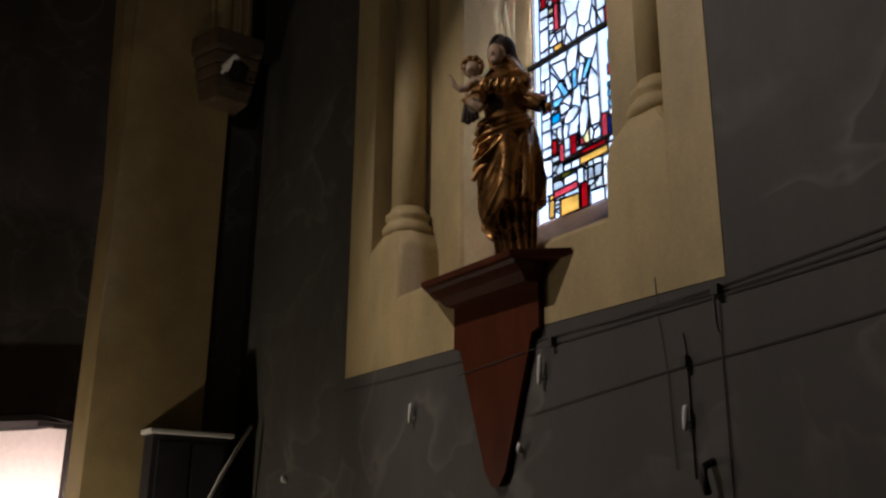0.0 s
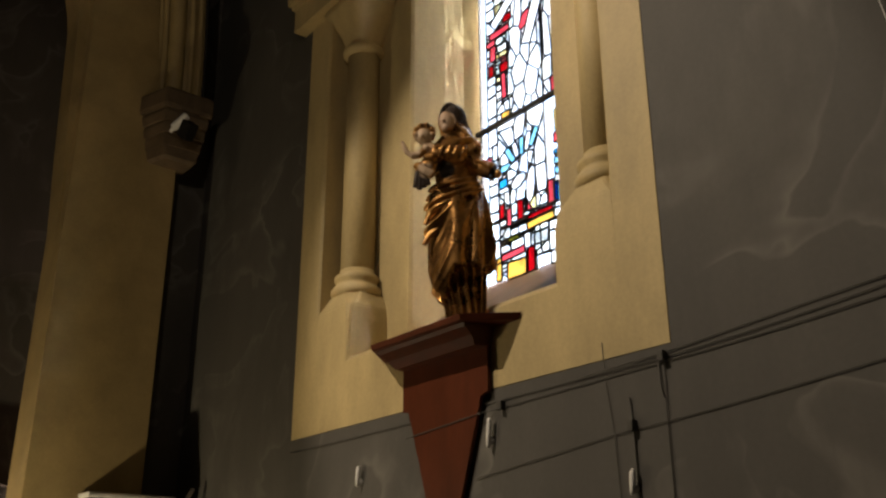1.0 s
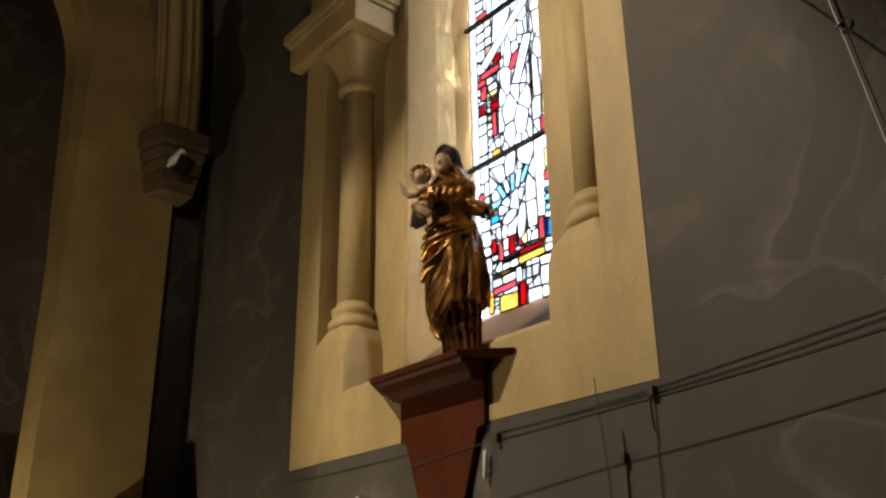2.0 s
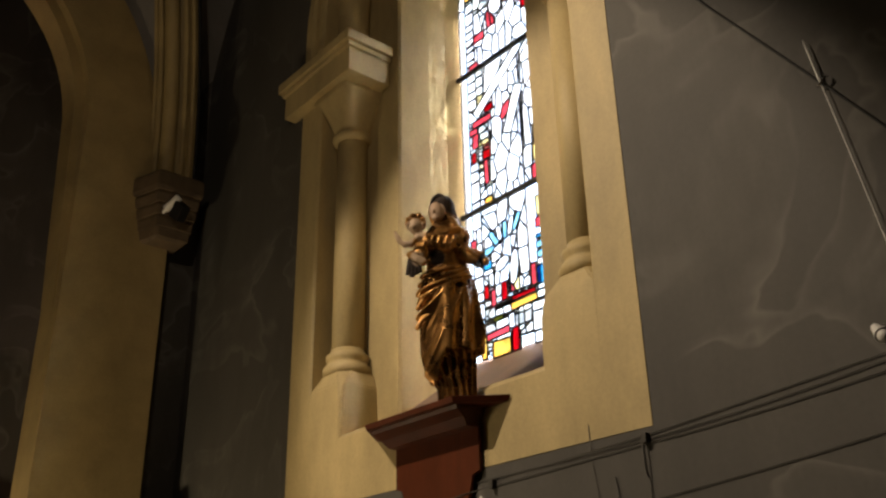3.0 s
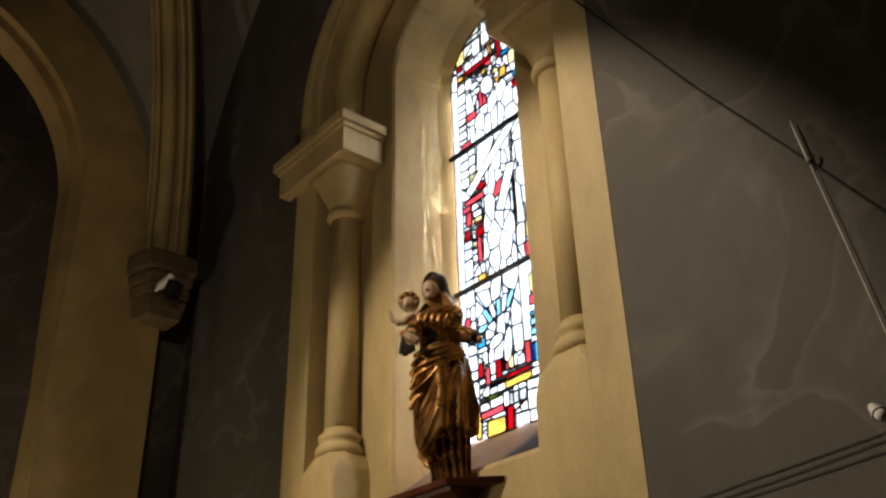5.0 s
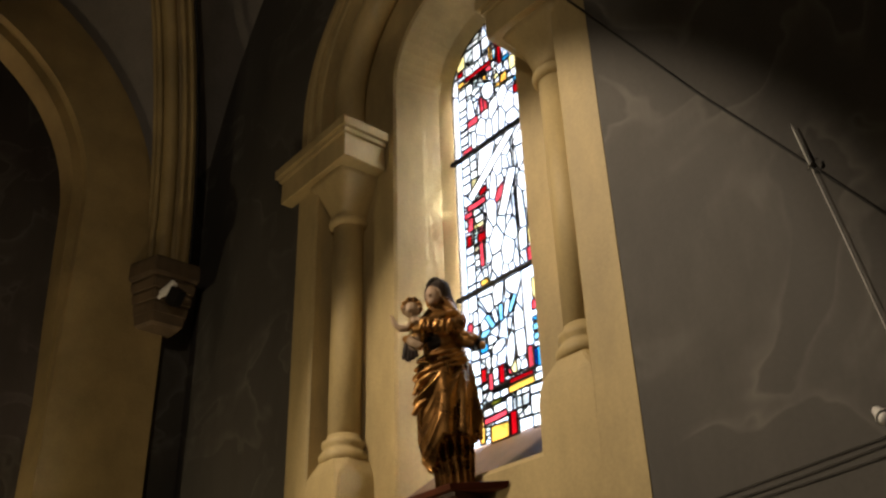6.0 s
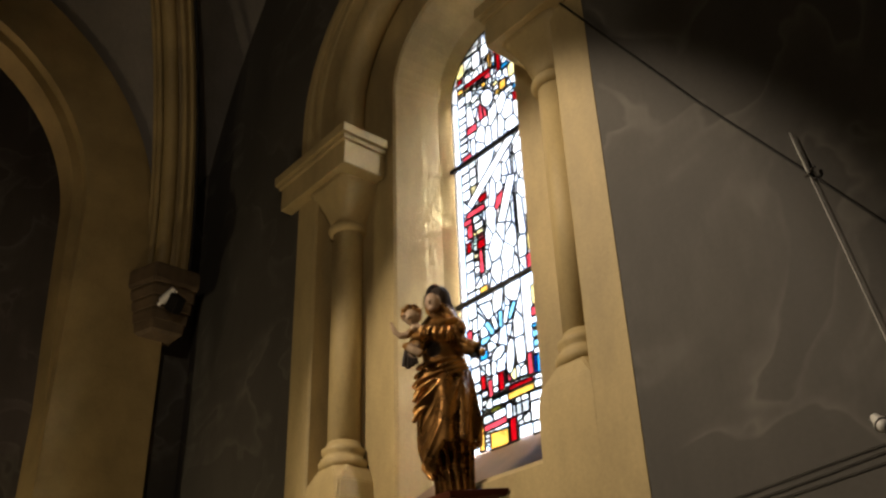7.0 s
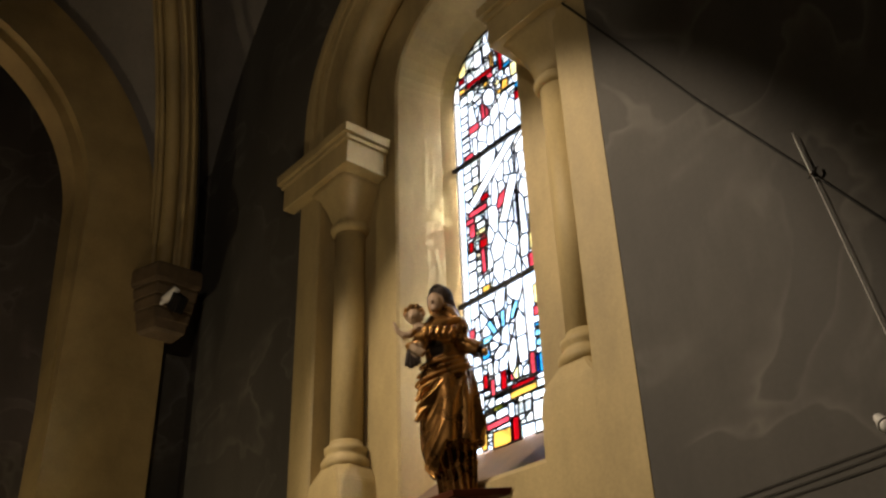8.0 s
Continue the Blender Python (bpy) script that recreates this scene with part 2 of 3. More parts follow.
def nook_shaft(side):
    x, y = side * 1.085, 0.185
    bm = bmesh.new()
    add_lathe(bm, [(0.112, 3.64), (0.112, 5.30)], (x, y, 0))
    part("shaft", bm, OCHRE, surround, smooth=True)
    bm = bmesh.new()
    add_lathe(bm, [(0.150, 3.48), (0.166, 3.50), (0.168, 3.525), (0.152, 3.55), (0.136, 3.565), (0.136, 3.58), (0.148, 3.595), (0.148, 3.62), (0.130, 3.635), (0.116, 3.65), (0.112, 3.67)], (x, y, 0))
    part("base_ring", bm, OCHRE, surround, smooth=True)
    bm = bmesh.new()
    rings = []
    for z, w, c in ((3.00, 0.205, 0.010), (3.28, 0.205, 0.014), (3.38, 0.198, 0.03), (3.44, 0.175, 0.06), (3.488, 0.152, 0.07)):
        yf, yb = 0.186 - 0.93 * w, 0.30
        rings.append([(max(-1.262, min(1.262, px_)), py_, z) for px_, py_ in ((x - w + c, yf), (x + w - c, yf), (x + w, yf + c), (x + w, yb), (x - w, yb), (x - w, yf + c))])
    add_loft(bm, rings)
    bmesh.ops.bevel(bm, geom=[e for e in bm.edges if len(e.link_faces) == 2], offset=0.008, segments=2, affect="EDGES")
    part("plinth", bm, OCHRE, surround)
    bm = bmesh.new()
    add_lathe(bm, [(0.118, 5.27), (0.142, 5.285), (0.150, 5.31), (0.142, 5.335), (0.122, 5.35)], (x, y, 0))
    part("neck_ring", bm, OCHRE, surround, smooth=True)
    bm = bmesh.new()
    rings = []
    for i in range(9):
        s = i / 8
        w = 0.120 + 0.115 * s ** 1.8
        p = 2 + 8 * s
        ring = []
        for k in range(32):
            a = 2 * math.pi * k / 32
            ca, sa = math.cos(a), math.sin(a)
            q = (abs(ca) ** p + abs(sa) ** p) ** (-1 / p)
            ring.append((x + w * q * ca, y + w * q * sa, 5.345 + 0.32 * s))
        rings.append(ring)
    add_loft(bm, rings)
    part("capital", bm, OCHRE, surround, smooth=True)
    bm = bmesh.new()
    inner, outer_ = -0.74 if side < 0 else 0.80, side * 1.62
    for z0, z1, g in ((5.66, 5.86, 0.0), (5.86, 5.90, 0.02), (5.90, 5.98, 0.045)):
        a, b = sorted((inner - side * g, outer_ + side * g))
        add_box(bm, a, b, -0.10 - g, 0.27, z0, z1, bevel=0.008)
    part("impost", bm, OCHRE, surround)


for s in (-1, 1):
    nook_shaft(s)
# roll moulding over the shafts
bm = bmesh.new()
ring = [(1.085 + 0.125 * math.cos(2 * math.pi * k / 16), 0.17 + 0.125 * math.sin(2 * math.pi * k / 16)) for k in range(16)]
add_sweep_arch(bm, ring, 5.97, ZC, 32)
part("arch_roll", bm, OCHRE, surround, smooth=True)
bm = bmesh.new()
add_sweep_arch(bm, [(1.40, -0.03), (1.36, -0.045), (1.32, -0.03), (1.32, 0.0), (1.40, 0.0)], 5.97, ZC, 32)
part("arch_fillet", bm, OCHRE, surround)

# transverse arch wall
YA, ZA, RA = -2.93, 5.93, 1.76
bm = bmesh.new()
X0, X1, RO = -3.40, -3.0, 2.32


def arch_yz(r, n=32):
    return [(YA + r * math.cos(math.pi * i / n), ZA + r * math.sin(math.pi * i / n)) for i in range(n + 1)]


def add_order(bm, r0, r1, x0, x1):
    """One ring of the round arch, from radius r0 to r1, between x0 and x1."""
    a, b = arch_yz(r0), arch_yz(r1)
    add_loft(bm, [[(x1, *p), (x1, *q), (x0, *q), (x0, *p)] for p, q in zip(a, b)])


for ya, yb in ((-0.36, YA + RA), (YA - RA, -9.0)):
    add_box(bm, X0, X1, min(ya, yb), max(ya, yb), 0.0, ZA)
add_order(bm, RA, RO, X0, X1)
add_order(bm, RO - 0.02, 2.62, X0, X1 - 0.07)
for sy in (1, -1):                                       # recessed inner order, dying into the jambs
    add_loft(bm, [[(x, YA + sy * (RA + 0.02), z), (x, YA + sy * (RA - d), z), (X0 + 0.02, YA + sy * (RA - d), z), (X0 + 0.02, YA + sy * (RA + 0.02), z)] for x, d, z in ((X1 - 0.10, 0.0, 4.2), (X1 - 0.10, 0.045, 5.0), (X1 - 0.10, 0.085, ZA + 0.002))])
add_order(bm, RA - 0.085, RA + 0.02, X0 + 0.02, X1 - 0.10)
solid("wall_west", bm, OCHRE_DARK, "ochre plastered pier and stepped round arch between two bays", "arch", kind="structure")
solid("wall_recess", box(-3.45, -3.22, -0.362, 0.002, 0, 12), GREY, "dark recess between the pier and the wall", "wall", kind="structure")
solid("wall_beyond", box(-6.8, -6.5, -10, 0, 0, 12), GREY, "dim plain wall at the end of the far bay", "wall", kind="structure")
solid("wall_south", box(-12, 10, -10.3, -10, 0, 12), GREY, "plain plastered wall on the far side", "wall", kind="structure")
solid("wall_east", box(9.7, 10, -10, 0, 0, 12), GREY, "plain plastered end wall", "wall", kind="structure")

# vault of the bay
def quarter(f, n=24):
    return [f(math.pi / 2 * i / n) for i in range(n + 1)]


rib_c = quarter(lambda a: Vector((-2.93 + 2.93 * (1 - math.cos(a)), -0.45 - 2.48 * (1 - math.cos(a)), 5.51 + 3.99 * math.sin(a))))
edge_w = []
for i in range(25):
    z = 5.25 + 5.10 * math.sin(math.pi / 2 * i / 24)
    edge_w.append(Vector((-(math.sqrt(5.5 ** 2 - (z - 5.2) ** 2) - 2.0), -0.0, z)))
edge_w[-1].x = 0
edge_t = quarter(lambda a: Vector((-3.09, YA + 2.36 * math.cos(a), ZA + 2.36 * math.sin(a))))
bm = bmesh.new()
for sx in (1, -1):
    for sy in (1, -1):
        flip = lambda p: Vector((sx * p.x, p.y if sy > 0 else 2 * YA - p.y, p.z))
        for edge in (edge_w, edge_t):
            rows_ = []
            for a, b in zip(edge, rib_c):
                rows_.append([flip(a.lerp(b, k / 8) + Vector((0, 0, 0.25 * math.sin(math.pi * k / 8)))) for k in range(9)])
            add_loft(bm, rows_, closed=False)
bmesh.ops.remove_doubles(bm, verts=bm.verts, dist=0.001)
add_box(bm, -12, 10, -10.3, 1, 12, 12.3)
solid("ceiling", bm, WEB, "grey plastered rib vault in shade", "ceiling", kind="structure", smooth=False)

# vault rib on its corbel
rib = empty("vault_rib", "ochre moulded vault rib rising from a corbel", "vault rib", kind="structure")


def rib_piece(name, outline, material):
    """outline: (across, down) places of the section carried up the rib."""
    side = Vector((2.53, 2.93, 0)).normalized()
    rings = []
    for i in range(21):
        d = (rib_c[min(i + 1, 24)] - rib_c[max(i - 1, 0)]).normalized()
        down = side.cross(d)
        rings.append([rib_c[i] + side * a + down * b for a, b in outline])
    part(name, add_loft(bmesh.new(), rings), material, rib, smooth=True)


def round_section(a, b, r, n=12):
    return [(a + r * math.cos(2 * math.pi * k / n), b + r * math.sin(2 * math.pi * k / n)) for k in range(n)]


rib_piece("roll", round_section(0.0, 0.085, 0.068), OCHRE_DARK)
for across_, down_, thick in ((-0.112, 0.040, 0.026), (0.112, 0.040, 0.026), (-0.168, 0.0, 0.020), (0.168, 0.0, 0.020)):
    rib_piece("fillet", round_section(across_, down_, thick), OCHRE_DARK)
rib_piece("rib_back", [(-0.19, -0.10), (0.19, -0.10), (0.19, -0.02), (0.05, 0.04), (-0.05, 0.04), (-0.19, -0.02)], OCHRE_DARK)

# thin dark strip run up beside the rib
bm = bmesh.new()
across = Vector((2.53, 2.93, 0)).normalized()
add_tube(bm, [p + across * 0.235 + Vector((0.03, -0.03, -0.04)) for p in rib_c[:21]], 0.016, 8)
solid("rib_strip", bm, IRON, "thin black strip run up along the vault rib", "cable", smooth=True)

# corbel: square on plan, stepped back downwards
corbel = empty("corbel", "moulded brown stone corbel carrying the vault rib", "corbel")
for name, steps in (("foot", ((4.96, 0.58), (4.98, 0.68), (5.06, 0.72))), ("moulding", ((5.06, 0.75), (5.13, 0.78), (5.16, 0.76))), ("moulding", ((5.16, 0.82), (5.23, 0.85), (5.26, 0.82))),
                    ("moulding", ((5.26, 0.88), (5.33, 0.92), (5.36, 0.89))), ("abacus", ((5.36, 0.96), (5.39, 1.0), (5.51, 1.0), (5.53, 0.97)))):
    bm = bmesh.new()
    rings = []
    for z, k in steps:
        rings.append([(-3.05, -0.40 - 0.33 * k, z), (-3.01 + 0.31 * k, -0.40 - 0.215 * k, z), (-3.01 + 0.31 * k, -0.40 + 0.185 * k, z), (-3.05, -0.40 + 0.185 * k, z)])
    add_loft(bm, rings)
    bmesh.ops.bevel(bm, geom=[e for e in bm.edges if abs(e.verts[0].co.z - e.verts[1].co.z) > 0.005], offset=0.008, segments=2, affect="EDGES")
    part(name, bm, STONE, corbel)

# ---------------------------------------------------------------- stained glass window
window = empty("window_1", "tall round-headed stained glass window, mostly pale panes with red, blue and amber", "window", kind="structure")
WG, ZG = 0.475, ZC
rng = random.Random(11)


def cut(poly, p, n):
    """Both sides of a convex polygon cut by the line through p with normal n."""
    sides_ = ([], [])
    for i, a in enumerate(poly):
        b = poly[(i + 1) % len(poly)]
        da, db = (a - p).dot(n), (b - p).dot(n)
        sides_[0 if da >= 0 else 1].append(a)
        if da * db < 0:
            c = a.lerp(b, da / (da - db))
            sides_[0].append(c)
            sides_[1].append(c)
    return [s_ for s_ in sides_ if len(s_) > 2]


def area(poly):
    return abs(sum(a.x * b.y - b.x * a.y for a, b in zip(poly, poly[1:] + poly[:1]))) / 2


bars_z = (4.60, 5.76)
# panes of a set place: (x, z, width, height) on the window
RED = [(0.06, 6.71, 0.07, 0.22), (0.075, 6.50, 0.045, 0.18), (-0.17, 6.49, 0.30, 0.045), (-0.37, 6.58, 0.06, 0.055), (0.22, 6.08, 0.05, 0.08), (-0.19, 5.39, 0.086, 0.06), (-0.23, 5.02, 0.084, 0.075),
       (-0.36, 5.04, 0.05, 0.09), (0.25, 4.98, 0.04, 0.11), (-0.33, 4.26, 0.07, 0.04), (-0.29, 3.98, 0.05, 0.10), (-0.12, 3.94, 0.055, 0.13), (-0.04, 3.59, 0.062, 0.157), (0.05, 3.865, 0.22, 0.035)]
ROSE = [(-0.13, 6.15, 0.085, 0.15), (-0.26, 6.05, 0.117, 0.07), (-0.33, 5.82, 0.10, 0.05), (-0.27, 5.31, 0.20, 0.055), (-0.34, 5.17, 0.062, 0.12), (-0.24, 4.88, 0.045, 0.20), (0.22, 4.68, 0.055, 0.12), (0.23, 4.31, 0.07, 0.07),
        (-0.40, 4.34, 0.06, 0.12), (-0.225, 3.92, 0.045, 0.12), (-0.05, 3.98, 0.05, 0.14), (0.15, 3.97, 0.05, 0.15), (-0.20, 3.67, 0.215, 0.048)]
AMBER = [(-0.02, 6.57, 0.045, 0.16), (-0.37, 6.48, 0.068, 0.05), (0.10, 6.26, 0.08, 0.09), (-0.23, 4.65, 0.082, 0.06), (0.05, 3.815, 0.237, 0.052), (-0.33, 3.60, 0.05, 0.15), (-0.17, 3.56, 0.169, 0.12)]
STRAW = [(0.21, 6.34, 0.08, 0.13), (-0.29, 6.47, 0.074, 0.05), (0.24, 4.83, 0.05, 0.13), (0.24, 4.43, 0.065, 0.14)]
CYAN = [(0.00, 6.50, 0.07, 0.05), (0.14, 6.42, 0.08, 0.052), (0.23, 6.17, 0.05, 0.05), (0.25, 4.21, 0.12, 0.03), (0.24, 3.95, 0.07, 0.13), (-0.27, 4.17, 0.08, 0.065)]
ICE = [(0.25, 4.155, 0.12, 0.05), (0.25, 4.09, 0.12, 0.05), (-0.25, 4.27, 0.11, 0.05)]
BLUE = [(0.195, 3.95, 0.03, 0.13)]
GREEN = [(-0.19, 3.77, 0.097, 0.035)]
PALE = [(0.25, 4.035, 0.12, 0.05), (-0.06, 6.70, 0.10, 0.15), (-0.17, 6.68, 0.09, 0.16)]


def slab(x, z, w, h, turn=0.0, n=4):
    """A convex polygon: a turned rectangle, or an oval of n corners."""
    c, s_ = math.cos(radians(turn)), math.sin(radians(turn))
    if n == 4:
        ring_ = [(-w / 2, -h / 2), (w / 2, -h / 2), (w / 2, h / 2), (-w / 2, h / 2)]
    else:
        ring_ = [(w / 2 * math.cos(2 * math.pi * k / n), h / 2 * math.sin(2 * math.pi * k / n)) for k in range(n)]
    return [Vector((x + a * c - b * s_, z + a * s_ + b * c)) for a, b in ring_]


def shared(poly, other):
    """What two convex polygons share, and the rest of the first in convex pieces."""
    rest_, out = poly, []
    for a, b in zip(other, other[1:] + other[:1]):
        e = b - a
        n = Vector((e.y, -e.x)).normalized()             # outward
        keep = None
        for g in cut(rest_, a, n):
            if sum((q - a).dot(n) for q in g) > 0:
                out.append(g)
            else:
                keep = g
        if keep is None:
            return None, [poly]
        rest_ = keep
    return rest_, out


def courses(x0, x1, z0, z1, low, high):
    """Rectangles stacked in a column, with uneven heights."""
    out, z = [], z0
    while z < z1 - 0.02:
        top_ = min(z1, z + rng.uniform(low, high))
        if z1 - top_ < 0.05:
            top_ = z1
        lean = rng.uniform(-0.012, 0.012)
        out.append([Vector((x0, z)), Vector((x1, z + lean * (z > z0))), Vector((x1, top_)), Vector((x0, top_))])
        z = top_
    return out


outline = [Vector((x, z)) for x, z in arch_path(WG, ZS, ZG, 16)]
if sum(a.x * b.y - b.x * a.y for a, b in zip(outline, outline[1:] + outline[:1])) < 0:
    outline = outline[::-1]
levels = (ZS, bars_z[0], bars_z[1], ZG + WG)
base = []
# narrow border, then a column of small rectangles, then the figure in broken lines
for low_, high_ in zip(levels, levels[1:]):
    base += courses(-WG, -WG + 0.07, low_, high_, 0.10, 0.24)
    base += courses(-WG + 0.07, -WG + 0.16, low_, high_, 0.06, 0.16)
    base += courses(WG - 0.20, WG - 0.06, low_, high_, 0.08, 0.20) + courses(WG - 0.06, WG, low_, high_, 0.1, 0.2)
base += courses(-WG + 0.16, -WG + 0.26, ZS, 4.1, 0.07, 0.12) + courses(-WG + 0.26, -0.04, ZS, 4.0, 0.05, 0.11)
base += courses(-0.04, 0.12, ZS, 3.9, 0.06, 0.10) + courses(0.12, WG - 0.20, ZS, 4.0, 0.06, 0.13)
base += courses(-WG + 0.16, -0.20, 4.80, 5.45, 0.05, 0.07) + courses(-WG + 0.16, -0.24, 5.45, bars_z[1], 0.06, 0.10)
base += courses(-WG + 0.16, -0.10, 6.28, ZG + WG, 0.12, 0.20)
for low_, high_ in zip(levels, levels[1:]):
    field = [Vector((-WG + 0.16, low_)), Vector((WG - 0.20, low_)), Vector((WG - 0.20, high_)), Vector((-WG + 0.16, high_))]
    seeds, tall = [], 1.9
    while len(seeds) < 42:
        q = Vector((rng.uniform(-WG + 0.16, WG - 0.20), rng.uniform(low_, high_) / tall))
        if all((q - o).length > 0.044 for o in seeds):
            seeds.append(q)
    loose = [field]
    for other in list(base):
        loose = [r_ for f in loose for r_ in shared(f, other)[1]]
    for f in loose:
        for q in seeds:
            cell = f
            for o in seeds:
                if o is q:
                    continue
                m_, n = (q + o) / 2, q - o
                got = [g for g in cut(cell, Vector((m_.x, m_.y * tall)), Vector((n.x, n.y / tall))) if sum((v - Vector((m_.x, m_.y * tall))).dot(Vector((n.x, n.y / tall))) for v in g) > 0]
                cell = got[0] if got else None
                if cell is None:
                    break
            if cell is not None and area(cell) > 1e-5:
                base.append(cell)
base = [g for g in (shared(f, outline)[0] for f in base) if g is not None]
marks = [("clear", slab(-0.075, 6.24, 0.13, 0.185, 18, 10)), ("clear", slab(-0.09, 5.57, 0.085, 0.62, -52)), ("clear", slab(0.05, 5.26, 0.09, 0.36, -22)), ("clear", slab(-0.02, 4.08, 0.085, 0.26, -8, 8)),
         ("clear", slab(-0.13, 4.14, 0.15, 0.09, 24, 8))]
for k in range(5):                                       # pale fan of feathers
    marks.append(("clear" if k % 2 else "ice", slab(-0.20 + 0.055 * k, 4.345 + 0.012 * k, 0.045, 0.13, 32 - 16 * k)))
for k in range(4):                                       # broken ring round the head
    a = radians(-10 + 38 * k)
    marks.append((("amber", "straw", "clear")[k % 3], slab(-0.075 + 0.115 * math.cos(a), 6.25 + 0.14 * math.sin(a), 0.05, 0.045, math.degrees(a))))
for key, places in (("red", RED), ("rose", ROSE), ("amber", AMBER), ("straw", STRAW), ("cyan", CYAN), ("ice", ICE), ("blue", BLUE), ("green", GREEN), ("clear", PALE)):
    marks += [(key, slab(*p, rng.uniform(-3, 3))) for p in places]
fixed = []
for key, shape in marks:
    free = []
    mine = [shape]
    for other, _ in fixed:
        mine = [r_ for f in mine for r_ in shared(f, other)[1]]
    mine = [g for g in (shared(f, outline)[0] for f in mine) if g is not None and area(g) > 0.0006]
    for f in base:
        pieces_ = [f]
        for m_ in mine:
            pieces_ = [r_ for p in pieces_ for r_ in shared(p, m_)[1]]
        free += pieces_
    base = free
    fixed += [(m_, key) for m_ in mine]
pieces = fixed + [(p, "") for p in base]


def shrink(poly, d):
    """The polygon moved in by d along every edge."""
    if sum(a.x * b.y - b.x * a.y for a, b in zip(poly, poly[1:] + poly[:1])) < 0:
        poly = poly[::-1]
    out = poly
    for a, b in zip(poly, poly[1:] + poly[:1]):
        e = b - a
        if e.length < 1e-5:
            continue
        n = Vector((-e.y, e.x)).normalized()
        got = cut(out, a + n * d, n)
        out = next((g for g in got if sum((q - a - n * d).dot(n) for q in g) > 0), None)
        if out is None:
            return None
    return out


def tone():
    r = rng.random()
    return "straw" if r < 0.03 else "rose" if r < 0.045 else "clear"


leads = bmesh.new()
for poly, hue in pieces:
    small_ = shrink(poly, 0.0045)
    if small_ is None or len(small_) < 3 or area(small_) < 0.00012:
        small_ = None
    full = [(p.x, p.y) for p in poly]
    if small_ is None:
        add_loft(leads, [[(x, YG - 0.008, z) for x, z in full], [(x, YG + 0.008, z) for x, z in full]])
        continue
    part("pane", prism([(p.x, p.y) for p in small_], YG - 0.002, YG + 0.002), PANE[hue or tone()], window)
    # lead strips along the edges
    for a, b in zip(poly, poly[1:] + poly[:1]):
        e = b - a
        if e.length < 0.004:
            continue
        n = Vector((-e.y, e.x)).normalized() * 0.0050
        ring = [a + n, b + n, b - n, a - n]
        add_loft(leads, [[(p.x, YG - 0.006, p.y) for p in ring], [(p.x, YG + 0.006, p.y) for p in ring]])
tagged(part("lead_came", leads, LEAD, window, "dark lead strips between the panes"), kind="stuff")
for zb in bars_z:
    part("saddle_bar", box(-0.52, 0.52, YG - 0.035, YG - 0.008, zb - 0.016, zb + 0.016, bevel=0.004), IRON, window, "dark iron saddle bar")
bm = bmesh.new()
add_sweep_arch(bm, [(WG - 0.004, YG - 0.006), (WG + 0.02, YG - 0.006), (WG + 0.02, YG + 0.02), (WG - 0.004, YG + 0.02)], ZS - 0.01, ZG)
part("window_frame", bm, LEAD, window)

# ---------------------------------------------------------------- bracket shelf and statue
SC, SZ = 0.085, 2.945
bracket = empty("bracket_shelf", "red-brown wooden bracket shelf with a stepped moulding and tapering back board", "bracket shelf")
for name, layers in (("lower_moulding", [(-0.125, 0.10, 0.33, 0.34), (-0.10, 0.125, 0.345, 0.355), (-0.085, 0.14, 0.35, 0.36)]), ("cove", [(-0.085, 0.137, 0.348, 0.358), (-0.07, 0.16, 0.353, 0.365), (-0.055, 0.19, 0.36, 0.372), (-0.035, 0.20, 0.365, 0.38)]),
                     ("top_board", [(-0.035, 0.22, 0.368, 0.545), (-0.030, 0.228, 0.372, 0.56), (-0.004, 0.235, 0.375, 0.57), (0.0, 0.23, 0.37, 0.565)])):
    bm = bmesh.new()
    add_loft(bm, [[(SC - fw, -d, SZ + dz), (SC + fw, -d, SZ + dz), (SC + bw, -0.014, SZ + dz), (SC - bw, -0.014, SZ + dz)] for dz, d, fw, bw in layers])
    part(name, bm, WOOD, bracket)
bm = prism([(SC - 0.345, SZ - 0.12), (SC - 0.345, 2.60), (SC - 0.29, 2.585), (SC - 0.27, 2.52), (SC - 0.08, 1.95), (SC - 0.03, 1.88), (SC + 0.03, 1.88), (SC + 0.08, 1.95), (SC + 0.27, 2.52), (SC + 0.29, 2.585), (SC + 0.345, 2.60), (SC + 0.345, SZ - 0.12)], -0.036, -0.014)
part("back_board", bm, WOOD, bracket)


def add_blob(bm, at, radii, rot=(0, 0, 0), slot=0, seg=16):
    m = Matrix.Translation(at) @ Euler([radians(a) for a in rot]).to_matrix().to_4x4() @ Matrix.Diagonal((*radii, 1))
    made = bmesh.ops.create_uvsphere(bm, u_segments=seg, v_segments=max(8, seg // 2 + 2), radius=1.0, matrix=m)
    for f in {f for v in made["verts"] for f in v.link_faces}:
        f.material_index = slot


# a standing robed figure with a smaller one on its arm, as plain carved masses
ROBE = [(0.0, 0.0, 0.118, 0.105), (0.08, -0.006, 0.122, 0.11), (0.20, -0.022, 0.152, 0.125), (0.28, -0.030, 0.166, 0.13), (0.40, -0.030, 0.168, 0.13), (0.53, -0.032, 0.158, 0.125), (0.60, -0.040, 0.156, 0.12),
        (0.69, -0.038, 0.138, 0.11), (0.76, -0.048, 0.105, 0.095), (0.82, -0.055, 0.102, 0.09), (0.90, -0.062, 0.112, 0.09), (0.96, -0.060, 0.10, 0.08), (1.02, -0.065, 0.05, 0.05)]


